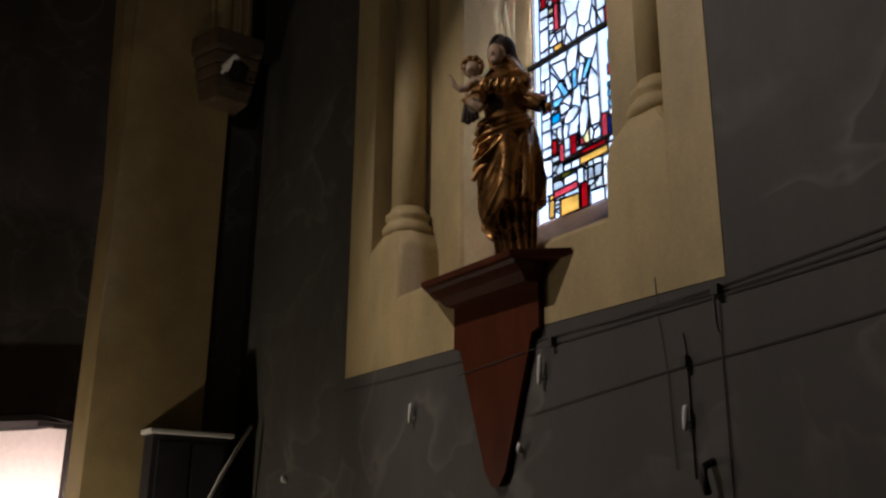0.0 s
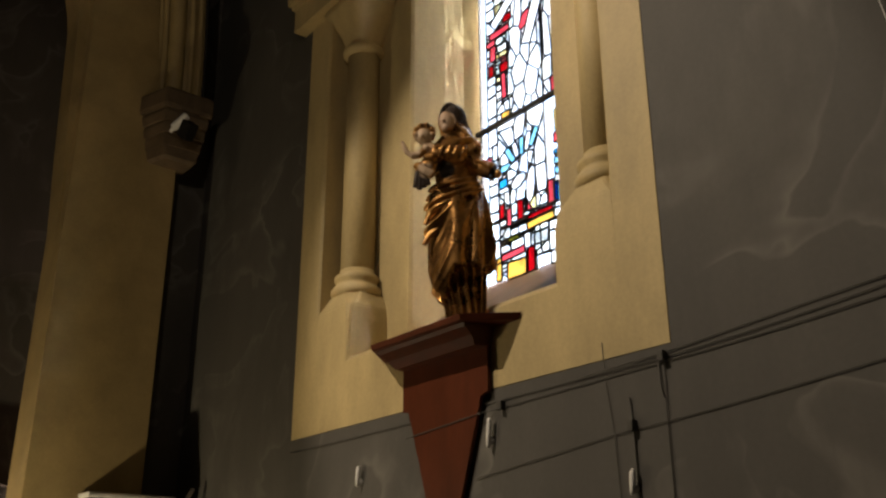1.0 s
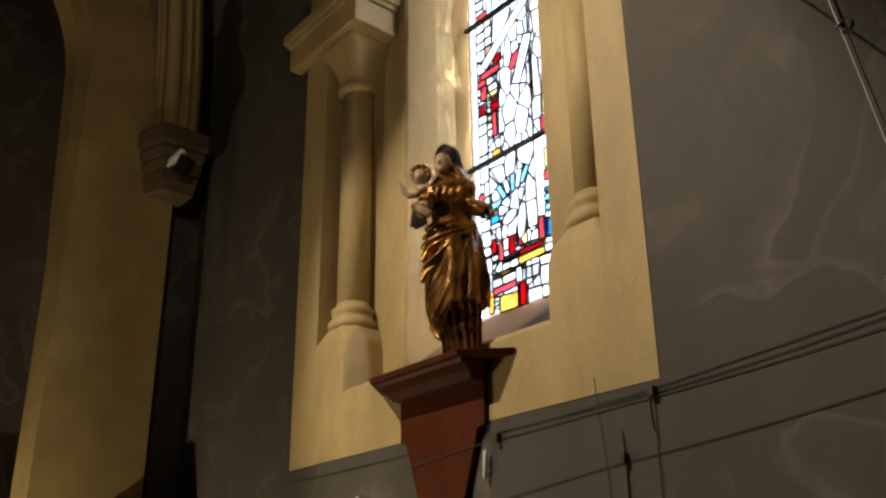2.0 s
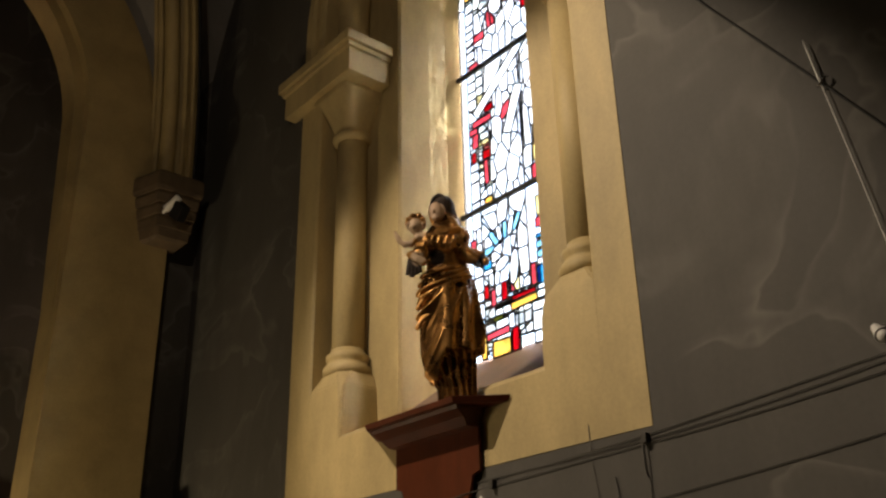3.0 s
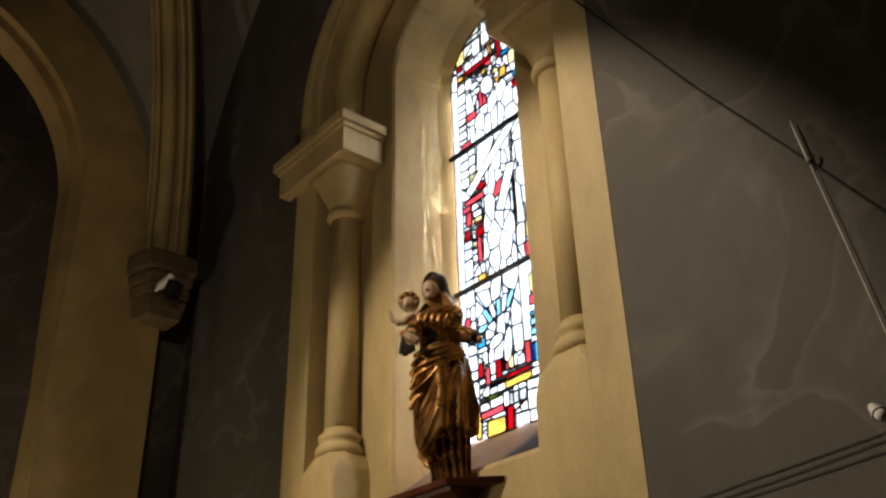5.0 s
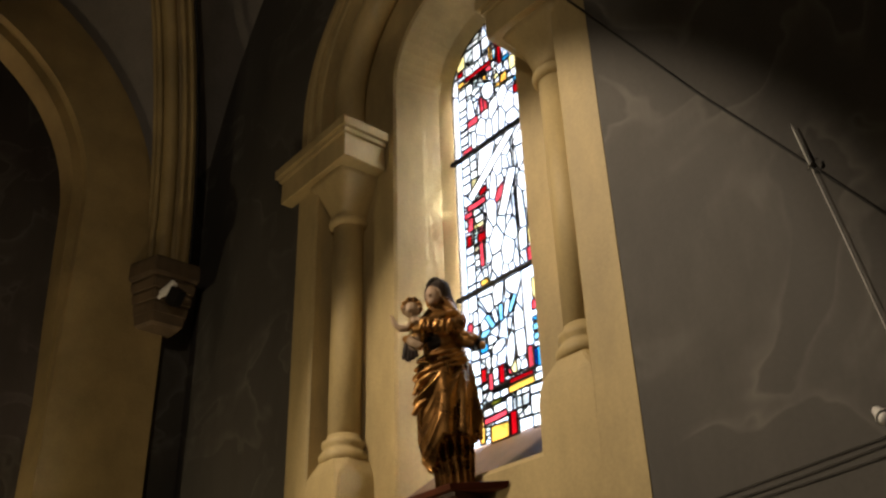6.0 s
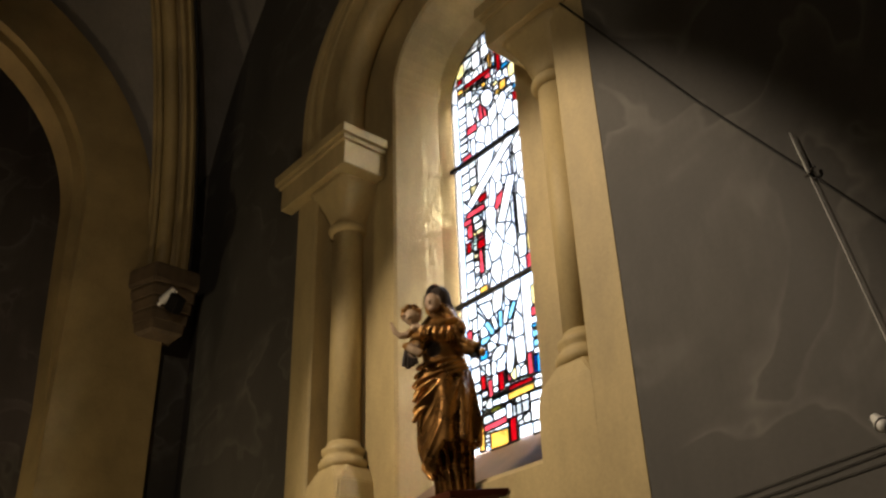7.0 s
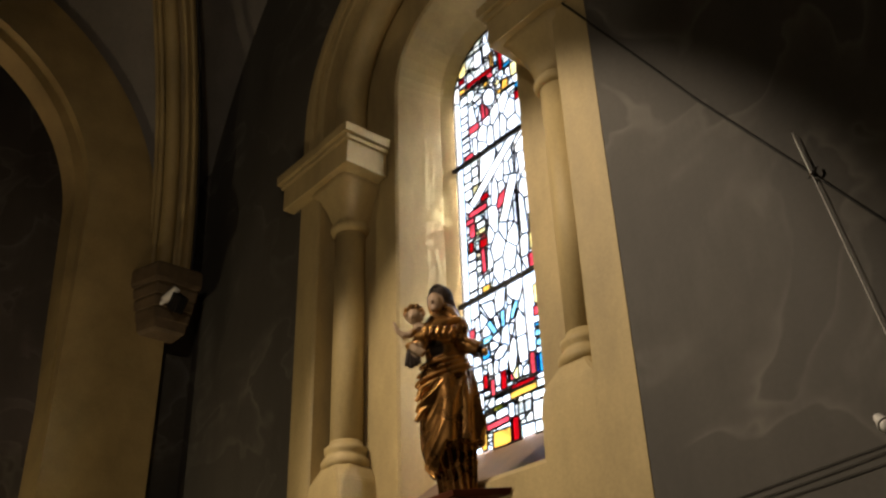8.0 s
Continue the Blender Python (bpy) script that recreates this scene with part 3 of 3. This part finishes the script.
def robe_at(z):
    for a, b in zip(ROBE, ROBE[1:]):
        if z <= b[0]:
            k = (z - a[0]) / (b[0] - a[0])
            return [p + (q - p) * k for p, q in zip(a[1:], b[1:])]
    return ROBE[-1][1:]


def ridge(p):
    """A row of sharp crests with wide hollows between."""
    return 1.0 - 2.0 * abs(math.sin(p)) ** 0.62


def robe_fold(a, z, x):
    """How far the cloth stands out: folds fan from the hip over the front, and hang straight at the back and side."""
    dx, dz = x - 0.075, 0.82 - z
    th, r = math.atan2(dx, max(dz, 0.02)), math.hypot(dx, dz)
    front = max(0.0, min(1.0, 0.5 - 1.2 * math.sin(a)))
    knee = max(math.exp(-((x + 0.040) / 0.048) ** 2), 0.8 * math.exp(-((x - 0.055) / 0.030) ** 2)) * min(1.0, max(0.0, (0.68 - z) / 0.08))
    fan = (0.004 + 0.026 * min(1.0, r / 0.45)) * ridge(9.0 * th + 4.5 * r + 0.6 * math.sin(6 * r + 2 * th)) * (1 - knee)
    fan += 0.007 * ridge(21 * th + 9 * r) * (1 - knee) + 0.022 * knee * min(1.0, r / 0.3)
    if th > 0.14:                                          # zigzag edge hanging from the arm
        fan += 0.012 * ridge(9 * th + 6 * z) * min(1.0, (th - 0.14) / 0.2)
    hang = 0.013 * ridge(6.5 * a + 0.8 * math.sin(4 * z))
    return (front * fan + (1 - front) * hang) * (1.0 if z < 0.70 else max(0.15, 1 - (z - 0.70) / 0.08))


bm = bmesh.new()
rings = []
for i in range(170):
    z = 1.02 * i / 169
    c, rx, ry = robe_at(z)
    ring = []
    for k in range(220):
        a = 2 * math.pi * k / 220
        x = c + rx * math.cos(a)
        hem = 0.10 + 0.165 * min(1.0, max(0.0, (x + 0.12) / 0.07)) + 0.010 * math.sin(9 * a)
        if z < hem:                                        # pleated underskirt below the mantle
            fold, k_ = 0.013 * ridge(9 * a + 2 * z) + 0.004 * math.sin(31 * a), 0.80
        else:
            fold, k_ = robe_fold(a, z, x), 1.0
        ring.append((c + (rx * k_ + fold) * math.cos(a), (ry * k_ + fold) * math.sin(a), z))
    rings.append(ring)
add_loft(bm, rings)
# gathered mantle rolled across the waist, and its corners thrown out at the side
for k in range(4):
    pts = []
    for i in range(14):
        q = i / 13
        a = radians(-25 - 150 * q)
        z = 0.755 - 0.022 * k - (0.055 + 0.03 * k) * q ** 1.3 - 0.02 * math.sin(math.pi * q)
        c, rx, ry = robe_at(z)
        pts.append((c + (rx + 0.007) * math.cos(a), (ry + 0.007) * math.sin(a), z))
    add_tube(bm, pts, 0.013 - 0.0012 * k, 8)
for x0, z0, drop in ((-0.185, 0.63, 0.06), (-0.190, 0.55, 0.05), (-0.195, 0.44, 0.05)):
    add_tube(bm, [(x0 + 0.06, -0.07, z0 + 0.03), (x0 + 0.015, -0.06, z0), (x0 - 0.012, -0.05, z0 - drop)], 0.014, 8)
# chest and wide near sleeve with cross folds
add_blob(bm, (-0.055, -0.03, 0.90), (0.115, 0.085, 0.085))
add_blob(bm, (-0.075, -0.105, 0.868), (0.098, 0.060, 0.052), (0, 14, 0))
for k in range(5):
    x = -0.145 + 0.036 * k
    add_tube(bm, [(x + 0.012, -0.125, 0.915 - 0.004 * k), (x, -0.166, 0.885), (x - 0.012, -0.165, 0.848), (x - 0.014, -0.125, 0.822)], 0.009, 8)
add_tube(bm, [(0.03, -0.09, 0.955), (-0.03, -0.125, 0.93), (-0.10, -0.125, 0.905), (-0.165, -0.09, 0.895)], 0.020, 10)
add_tube(bm, [(-0.13, -0.12, 0.855), (-0.165, -0.125, 0.845), (-0.195, -0.115, 0.845)], 0.028, 12)
# far shoulder, forearm and open cuff
add_blob(bm, (0.035, -0.035, 0.915), (0.055, 0.062, 0.065), (0, 30, 0))
for k in range(3):
    add_tube(bm, [(0.005 + 0.018 * k, -0.09, 0.965 - 0.012 * k), (0.045 + 0.012 * k, -0.085, 0.93 - 0.015 * k), (0.06 + 0.008 * k, -0.06, 0.885 - 0.016 * k)], 0.009, 8)
add_tube(bm, [(0.03, -0.05, 0.86), (0.065, -0.075, 0.805), (0.105, -0.095, 0.785), (0.140, -0.105, 0.765)], 0.046, 14)
add_tube(bm, [(0.128, -0.100, 0.785), (0.150, -0.11, 0.765), (0.152, -0.112, 0.735), (0.135, -0.105, 0.715)], 0.016, 8)
add_tube(bm, [(0.05, -0.12, 0.83), (0.09, -0.14, 0.805), (0.12, -0.145, 0.775)], 0.010, 8)
add_blob(bm, (0.165, -0.125, 0.745), (0.018, 0.028, 0.024))
# neck, head and hood
add_tube(bm, [(-0.06, -0.02, 0.94), (-0.072, -0.028, 1.04)], 0.036, 14)
add_blob(bm, (-0.090, -0.056, 1.076), (0.042, 0.044, 0.062), (0, -6, 0))
add_blob(bm, (-0.094, -0.072, 1.036), (0.024, 0.024, 0.022))
add_tube(bm, [(-0.102, -0.086, 1.092), (-0.110, -0.102, 1.068), (-0.106, -0.094, 1.062)], 0.0075, 8)
add_blob(bm, (-0.056, -0.008, 1.098), (0.068, 0.076, 0.098), (0, 8, 0))
facing = Vector((-0.50, -0.86, 0.0))
wide = Vector((0.86, -0.50, 0.0))
hood = []
for k in range(25):
    a = radians(-62 + 304 * k / 24)
    hood.append(Vector((-0.070, -0.025, 1.090)) + wide * (0.060 * math.cos(a)) + Vector((0, 0, 0.098 * math.sin(a))) + facing * (0.012 + 0.012 * math.sin(a)))
add_tube(bm, hood, 0.009, 10)
for k in range(4):
    add_tube(bm, [(-0.010 - 0.012 * k, -0.030 - 0.012 * k, 1.13 - 0.02 * k), (0.010 - 0.006 * k, -0.035 - 0.014 * k, 1.06 - 0.012 * k), (0.025, -0.045 - 0.014 * k, 1.0 - 0.010 * k), (0.045 + 0.006 * k, -0.05 - 0.014 * k, 0.955 - 0.006 * k)], 0.012, 8)
add_blob(bm, (-0.010, 0.005, 1.02), (0.052, 0.068, 0.095), (0, -18, 0))
add_blob(bm, (0.015, -0.005, 0.955), (0.058, 0.066, 0.06), (0, -30, 0))
# the small figure
CH = Vector((-0.205, -0.085, 0.985))
add_blob(bm, CH, (0.044, 0.045, 0.052), (0, 12, 0))
add_blob(bm, CH + Vector((-0.014, -0.038, -0.020)), (0.016, 0.014, 0.016))
for k in range(13):
    a = radians(-35 + 250 * k / 12)
    add_blob(bm, CH + Vector((0.046 * math.cos(a), -0.006 - 0.012 * (k % 2), 0.010 + 0.046 * math.sin(a))), (0.015, 0.020, 0.014), seg=10)
add_blob(bm, CH + Vector((0.006, 0.018, 0.016)), (0.046, 0.042, 0.046))
add_tube(bm, [CH + Vector((0.005, 0.0, -0.03)), CH + Vector((0.020, 0.005, -0.075))], 0.024, 10)
add_blob(bm, CH + Vector((0.032, 0.0, -0.105)), (0.046, 0.045, 0.062), (0, -10, 0))
add_blob(bm, CH + Vector((0.030, -0.005, -0.170)), (0.052, 0.050, 0.050))
add_tube(bm, [CH + Vector(p) for p in ((0.020, -0.035, -0.080), (-0.025, -0.05, -0.132), (-0.066, -0.055, -0.135))], 0.019, 10)
add_tube(bm, [CH + Vector(p) for p in ((-0.060, -0.055, -0.136), (-0.088, -0.056, -0.112), (-0.100, -0.056, -0.082))], 0.014, 10)
add_blob(bm, CH + Vector((-0.105, -0.057, -0.072)), (0.010, 0.010, 0.022), (0, -20, 0))
add_tube(bm, [CH + Vector(p) for p in ((0.000, -0.05, -0.185), (-0.032, -0.058, -0.195), (0.010, -0.072, -0.228), (0.052, -0.070, -0.252))], 0.022, 10)
for k in range(4):                                         # cloth hanging below it
    x = -0.032 + 0.017 * k
    add_tube(bm, [CH + Vector((x + 0.006, -0.030, -0.195)), CH + Vector((x - 0.004, -0.034, -0.255)), CH + Vector((x - 0.010 + 0.004 * k, -0.030, -0.315 + 0.012 * abs(k - 1)))], 0.015, 8)
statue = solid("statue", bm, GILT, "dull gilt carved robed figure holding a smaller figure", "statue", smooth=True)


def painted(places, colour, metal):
    """Old paint and other local colour over the gilding round some places of the carving."""
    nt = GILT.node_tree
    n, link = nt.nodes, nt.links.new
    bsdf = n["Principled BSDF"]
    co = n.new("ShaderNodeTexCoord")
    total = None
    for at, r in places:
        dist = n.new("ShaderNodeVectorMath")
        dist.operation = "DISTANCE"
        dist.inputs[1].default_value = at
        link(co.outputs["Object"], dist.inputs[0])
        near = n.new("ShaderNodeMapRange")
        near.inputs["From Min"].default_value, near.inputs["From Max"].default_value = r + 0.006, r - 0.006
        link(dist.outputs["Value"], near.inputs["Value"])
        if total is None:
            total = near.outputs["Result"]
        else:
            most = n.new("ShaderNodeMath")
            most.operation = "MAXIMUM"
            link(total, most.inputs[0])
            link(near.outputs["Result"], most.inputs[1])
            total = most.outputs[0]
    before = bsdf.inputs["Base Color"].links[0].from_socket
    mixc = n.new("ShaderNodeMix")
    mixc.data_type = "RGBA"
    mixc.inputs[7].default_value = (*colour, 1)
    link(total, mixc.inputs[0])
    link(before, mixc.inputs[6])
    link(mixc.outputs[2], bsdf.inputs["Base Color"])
    mixm = n.new("ShaderNodeMix")
    if bsdf.inputs["Metallic"].links:
        link(bsdf.inputs["Metallic"].links[0].from_socket, mixm.inputs[2])
    else:
        mixm.inputs[2].default_value = bsdf.inputs["Metallic"].default_value
    mixm.inputs[3].default_value = metal
    link(total, mixm.inputs[0])
    link(mixm.outputs[0], bsdf.inputs["Metallic"])
    mixr = n.new("ShaderNodeMix")
    link(bsdf.inputs["Roughness"].links[0].from_socket, mixr.inputs[2])
    mixr.inputs[3].default_value = 0.55
    link(total, mixr.inputs[0])
    link(mixr.outputs[0], bsdf.inputs["Roughness"])


# near-black on hood, neck, sleeve underside, cuff and cloth below the small figure
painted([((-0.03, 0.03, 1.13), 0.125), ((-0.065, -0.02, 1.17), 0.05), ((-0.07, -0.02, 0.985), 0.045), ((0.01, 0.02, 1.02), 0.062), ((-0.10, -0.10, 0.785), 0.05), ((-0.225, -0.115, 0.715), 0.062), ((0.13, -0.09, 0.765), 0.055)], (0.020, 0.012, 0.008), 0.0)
painted([((-0.100, -0.085, 1.072), 0.055)], (0.42, 0.30, 0.21), 0.0)
painted([((-0.21, -0.115, 0.965), 0.048), ((-0.20, -0.105, 0.905), 0.045), ((-0.28, -0.14, 0.875), 0.062), ((-0.19, -0.155, 0.765), 0.045)], (0.42, 0.31, 0.21), 0.0)
statue.matrix_world = pose(0.350, -0.095, SZ + 0.001, 0, 0, 49.5) @ Matrix.Diagonal((1.03, 0.85, 1.02, 1))
fuse = statue.modifiers.new("fuse", "REMESH")
fuse.mode, fuse.voxel_size, fuse.use_smooth_shade = "VOXEL", 0.004, True

# ---------------------------------------------------------------- corbel spotlight
spot = empty("small_spotlight", "small white and black spotlight clamped to the stone corbel", "spotlight")
SP = Vector((-2.66, -0.50, 5.22))
aim = Matrix.Translation(SP) @ (Vector((0.75, 0.45, 0.62))).to_track_quat("Z", "Y").to_matrix().to_4x4()
bm = bmesh.new()
add_lathe(bm, [(0.026, -0.075), (0.033, -0.07), (0.033, 0.07), (0.030, 0.075), (0.026, 0.06)], sides=20, matrix=aim)
part("can", bm, WHITE, spot, "white lamp can", smooth=False)
bm = bmesh.new()
add_box(bm, -0.055, 0.055, -0.06, 0.03, -0.07, 0.07, bevel=0.008)
bm.transform(Matrix.Translation(SP + Vector((0.03, 0.07, -0.07))) @ Euler((0.3, 0.7, 0.5)).to_matrix().to_4x4())
part("ballast_box", bm, IRON, spot, "black ballast box")
bm = bmesh.new()
add_tube(bm, [SP + Vector((-0.02, -0.02, -0.03)), SP + Vector((-0.09, -0.03, -0.05)), SP + Vector((-0.16, 0.0, -0.03))], 0.016, 8)
part("clamp_arm", bm, WHITE, spot)

# ---------------------------------------------------------------- cables on the wall
def cable(name, pts, r, label, material=CABLE):
    bm = bmesh.new()
    add_tube(bm, pts, r, 6)
    return solid(name, bm, material, label, "cable", smooth=True)


def sag(a, b, drop, n=10):
    a, b = Vector(a), Vector(b)
    return [a.lerp(b, i / n) + Vector((0, 0, -drop * 4 * (i / n) * (1 - i / n))) for i in range(n + 1)]


YW = -0.007
cable("wall_cable", sag((-1.5, YW, 2.535), (1.47, YW, 2.562), 0.006) + sag((1.47, YW, 2.562), (2.54, YW, 2.64), 0.01)[1:] + [(4.6, YW, 2.86)], 0.0027, "thin dark cable clipped along the grey wall")
cable("wall_cable", [(-0.22, -0.041, 2.455), (0.36, -0.041, 2.497), (0.46, YW, 2.51), (1.47, YW, 2.545)] + sag((1.47, YW, 2.545), (2.53, YW, 2.602), 0.008)[1:] + [(4.6, YW, 2.76)], 0.0027, "thin dark cable clipped along the grey wall")
cable("wall_cable", [(1.0, YW, 2.56), (1.47, YW, 2.58), (2.54, YW, 2.665), (4.6, YW, 2.96)], 0.0027, "thin dark cable clipped along the grey wall")
cable("wall_cable", [(0.3, YW, 2.20)] + sag((1.17, YW, 2.29), (2.484, YW, 2.395), 0.008) + [(4.6, YW, 2.60)], 0.0027, "thin dark cable running low on the grey wall")
cable("drop_cable", [(1.462, YW, 2.57), (1.458, YW, 2.3), (1.46, YW, 1.6)], 0.0027, "thin dark cable hanging down the wall")
cable("drop_cable", [(1.435, YW, 2.56), (1.44, YW, 2.44), (1.458, YW - 0.008, 2.40)], 0.004, "thin dark cable hanging down the wall")
cable("drop_cable", [(1.143, YW, 2.69), (1.15, YW, 2.52), (1.18, YW, 2.30), (1.20, YW, 1.9)], 0.0017, "thin dark cable hanging down the wall")
cable("drop_cable", [(1.272, YW, 2.43), (1.285, YW, 2.32), (1.29, YW, 1.86)], 0.004, "thin dark cable hanging down the wall")
for x, z in ((1.465, 2.565), (0.50, 2.518), (1.285, 2.312)):
    bm = box(x - 0.014, x + 0.014, -0.034, 0.0, z - 0.022, z + 0.022, bevel=0.004)
    solid("cable_clip", bm, CABLE, "small dark cable clip screwed to the wall", "cable clip", group="clips on the wall")
YC = -0.012
cable("stay_cable", [(0.45, YC, 6.98), (1.388, YC, 5.607), (2.089, YC, 4.467), (2.545, YC, 3.785), (2.75, YC, 3.474), (3.6, YC, 2.3)], 0.0065, "dark cable stretched slanting in front of the wall", IRON)

pole = empty("hooked_pole", "thin bright metal pole hooked over a slanting cable", "pole")
# white colour on the metal shaft stands in for its bright reflection
bm = bmesh.new()
add_tube(bm, [(2.532, -0.022, 3.794), (2.593, -0.022, 3.382), (2.642, -0.022, 3.043), (2.78, -0.022, 2.10)], 0.0023, 8)
part("shaft", bm, WHITE, pole, smooth=True)
bm = bmesh.new()
add_lathe(bm, [(0.0045, 0.0), (0.005, 0.03), (0.0045, 0.20), (0.002, 0.238)], sides=10, matrix=Matrix.Translation((2.532, -0.022, 3.794)) @ Vector((-0.148, 0, 1)).to_track_quat("Z", "Y").to_matrix().to_4x4())
part("tip", bm, WHITE, pole, "pale pole tip", smooth=True)
bm = bmesh.new()
add_tube(bm, [(2.515, -0.022, 3.79), (2.535, -0.030, 3.795), (2.555, -0.030, 3.81), (2.56, -0.018, 3.82)], 0.006, 8)
part("hook", bm, CHROME, pole, smooth=True)

lamp = empty("wall_lamp", "small bright metal wall lamp with a clear bulb", "lamp")
LP = Vector((2.560, -0.06, 2.725))
tilt = Matrix.Translation(LP) @ Vector((0.5, -0.5, -0.6)).to_track_quat("Z", "Y").to_matrix().to_4x4()
bm = bmesh.new()
add_lathe(bm, [(0.012, -0.05), (0.017, -0.04), (0.020, -0.01), (0.030, 0.025), (0.031, 0.03), (0.026, 0.028), (0.012, 0.01)], sides=9, matrix=tilt)
part("reflector", bm, WHITE, lamp, smooth=True)
bm = bmesh.new()
bmesh.ops.create_uvsphere(bm, u_segments=12, v_segments=8, radius=0.024, matrix=tilt @ Matrix.Translation((0, 0, 0.035)))
part("bulb", bm, WHITE, lamp, smooth=True)
bm = bmesh.new()
add_tube(bm, [LP + Vector((-0.03, 0.03, 0.03)), (2.525, -0.02, 2.755), (2.52, 0.0, 2.755)], 0.008, 8)
part("arm", bm, CHROME, lamp, smooth=True)

# enamel hooks along the wall
def wall_hook(x, z, h):
    hook = empty("wall_hook", "small white enamelled hook on the grey wall", "hook", group="hooks along the wall")
    bm = bmesh.new()
    add_lathe(bm, [(0.005, -h / 2), (0.011, -h / 2 + 0.01), (0.013, 0.0), (0.012, h / 2 - 0.012), (0.006, h / 2)], sides=12, matrix=Matrix.Translation((x, -0.028, z)) @ Euler((0, 0.08, 0)).to_matrix().to_4x4())
    part("stem", bm, WHITE, hook, smooth=True)
    bm = bmesh.new()
    add_lathe(bm, [(0.016, 0.0), (0.016, 0.012), (0.010, 0.02)], sides=12, matrix=Matrix.Translation((x, -0.004, z - h / 4)) @ Vector((0, -1, 0)).to_track_quat("Z", "Y").to_matrix().to_4x4())
    part("plate", bm, WHITE, hook)


for x, z, h in ((0.42, 2.40, 0.14), (-0.69, 2.31, 0.11), (1.275, 2.09, 0.10), (0.26, 2.05, 0.05), (-2.28, 2.03, 0.05)):
    wall_hook(x, z, h)

bm = bmesh.new()
add_tube(bm, [(1.37, 0.0, 1.92), (1.37, -0.05, 1.90), (1.372, -0.06, 1.85), (1.368, -0.04, 1.80)], 0.016, 8)
solid("iron_hook", bm, IRON, "small black iron hook in the grey wall", "hook", smooth=True)

# ---------------------------------------------------------------- cabinet by the pier, and the far bay
cab = empty("tall_cabinet", "dark painted tall cabinet with a pale top edge", "cabinet")
part("body", box(-2.98, -2.80, -0.78, -0.22, 0.0, 2.33, bevel=0.008), DARKWOOD, cab)
part("cornice", box(-2.99, -2.77, -0.81, -0.19, 2.33, 2.365, bevel=0.01), WHITE, cab, "pale grey top moulding")
for y0, y1 in ((-0.74, -0.51), (-0.49, -0.26)):
    part("door", box(-2.80, -2.785, y0, y1, 0.1, 2.28, bevel=0.004), DARKWOOD, cab)
bm = bmesh.new()
add_tube(bm, [(-2.70, -0.10, 2.42), (-2.70, -0.30, 2.06), (-2.72, -0.52, 1.6)], 0.016, 8)
solid("leaning_rod", bm, WHITE, "pale rod leaning against the cabinet", "rod", smooth=True)
panel = empty("lit_panel", "pale lit panel with a dark curved frame", "panel")
part("board", box(-5.06, -5.03, -3.2, -0.80, 0.4, 2.55), WHITE, panel)
bm = bmesh.new()
pts = [(-5.0, -0.76, 0.3), (-5.0, -0.76, 2.60), (-5.0, -1.1, 2.60), (-5.0, -1.6, 2.54), (-5.0, -2.4, 2.44), (-5.0, -3.2, 2.40)]
add_tube(bm, pts, 0.075, 8)
part("frame", bm, IRON, panel)
part("foot", box(-5.3, -4.8, -3.2, -0.75, 0.0, 0.4, bevel=0.01), DARKWOOD, panel)
bulb = empty("bulb_holder", "small glowing bulb on a stand in the far bay", "lamp")
bm = bmesh.new()
add_tube(bm, [(-4.4, -1.05, 0.0), (-4.4, -1.05, 1.73)], 0.012, 8)
part("stand", bm, IRON, bulb)
glow = bpy.data.materials.new("glowing_bulb")
glow.use_nodes = True
glow.node_tree.nodes["Principled BSDF"].inputs["Emission Color"].default_value = (1, 0.5, 0.3, 1)
glow.node_tree.nodes["Principled BSDF"].inputs["Emission Strength"].default_value = 3
bm = bmesh.new()
bmesh.ops.create_uvsphere(bm, u_segments=12, v_segments=8, radius=0.028, matrix=Matrix.Translation((-4.4, -1.05, 1.755)))
part("bulb", bm, glow, bulb, smooth=True)
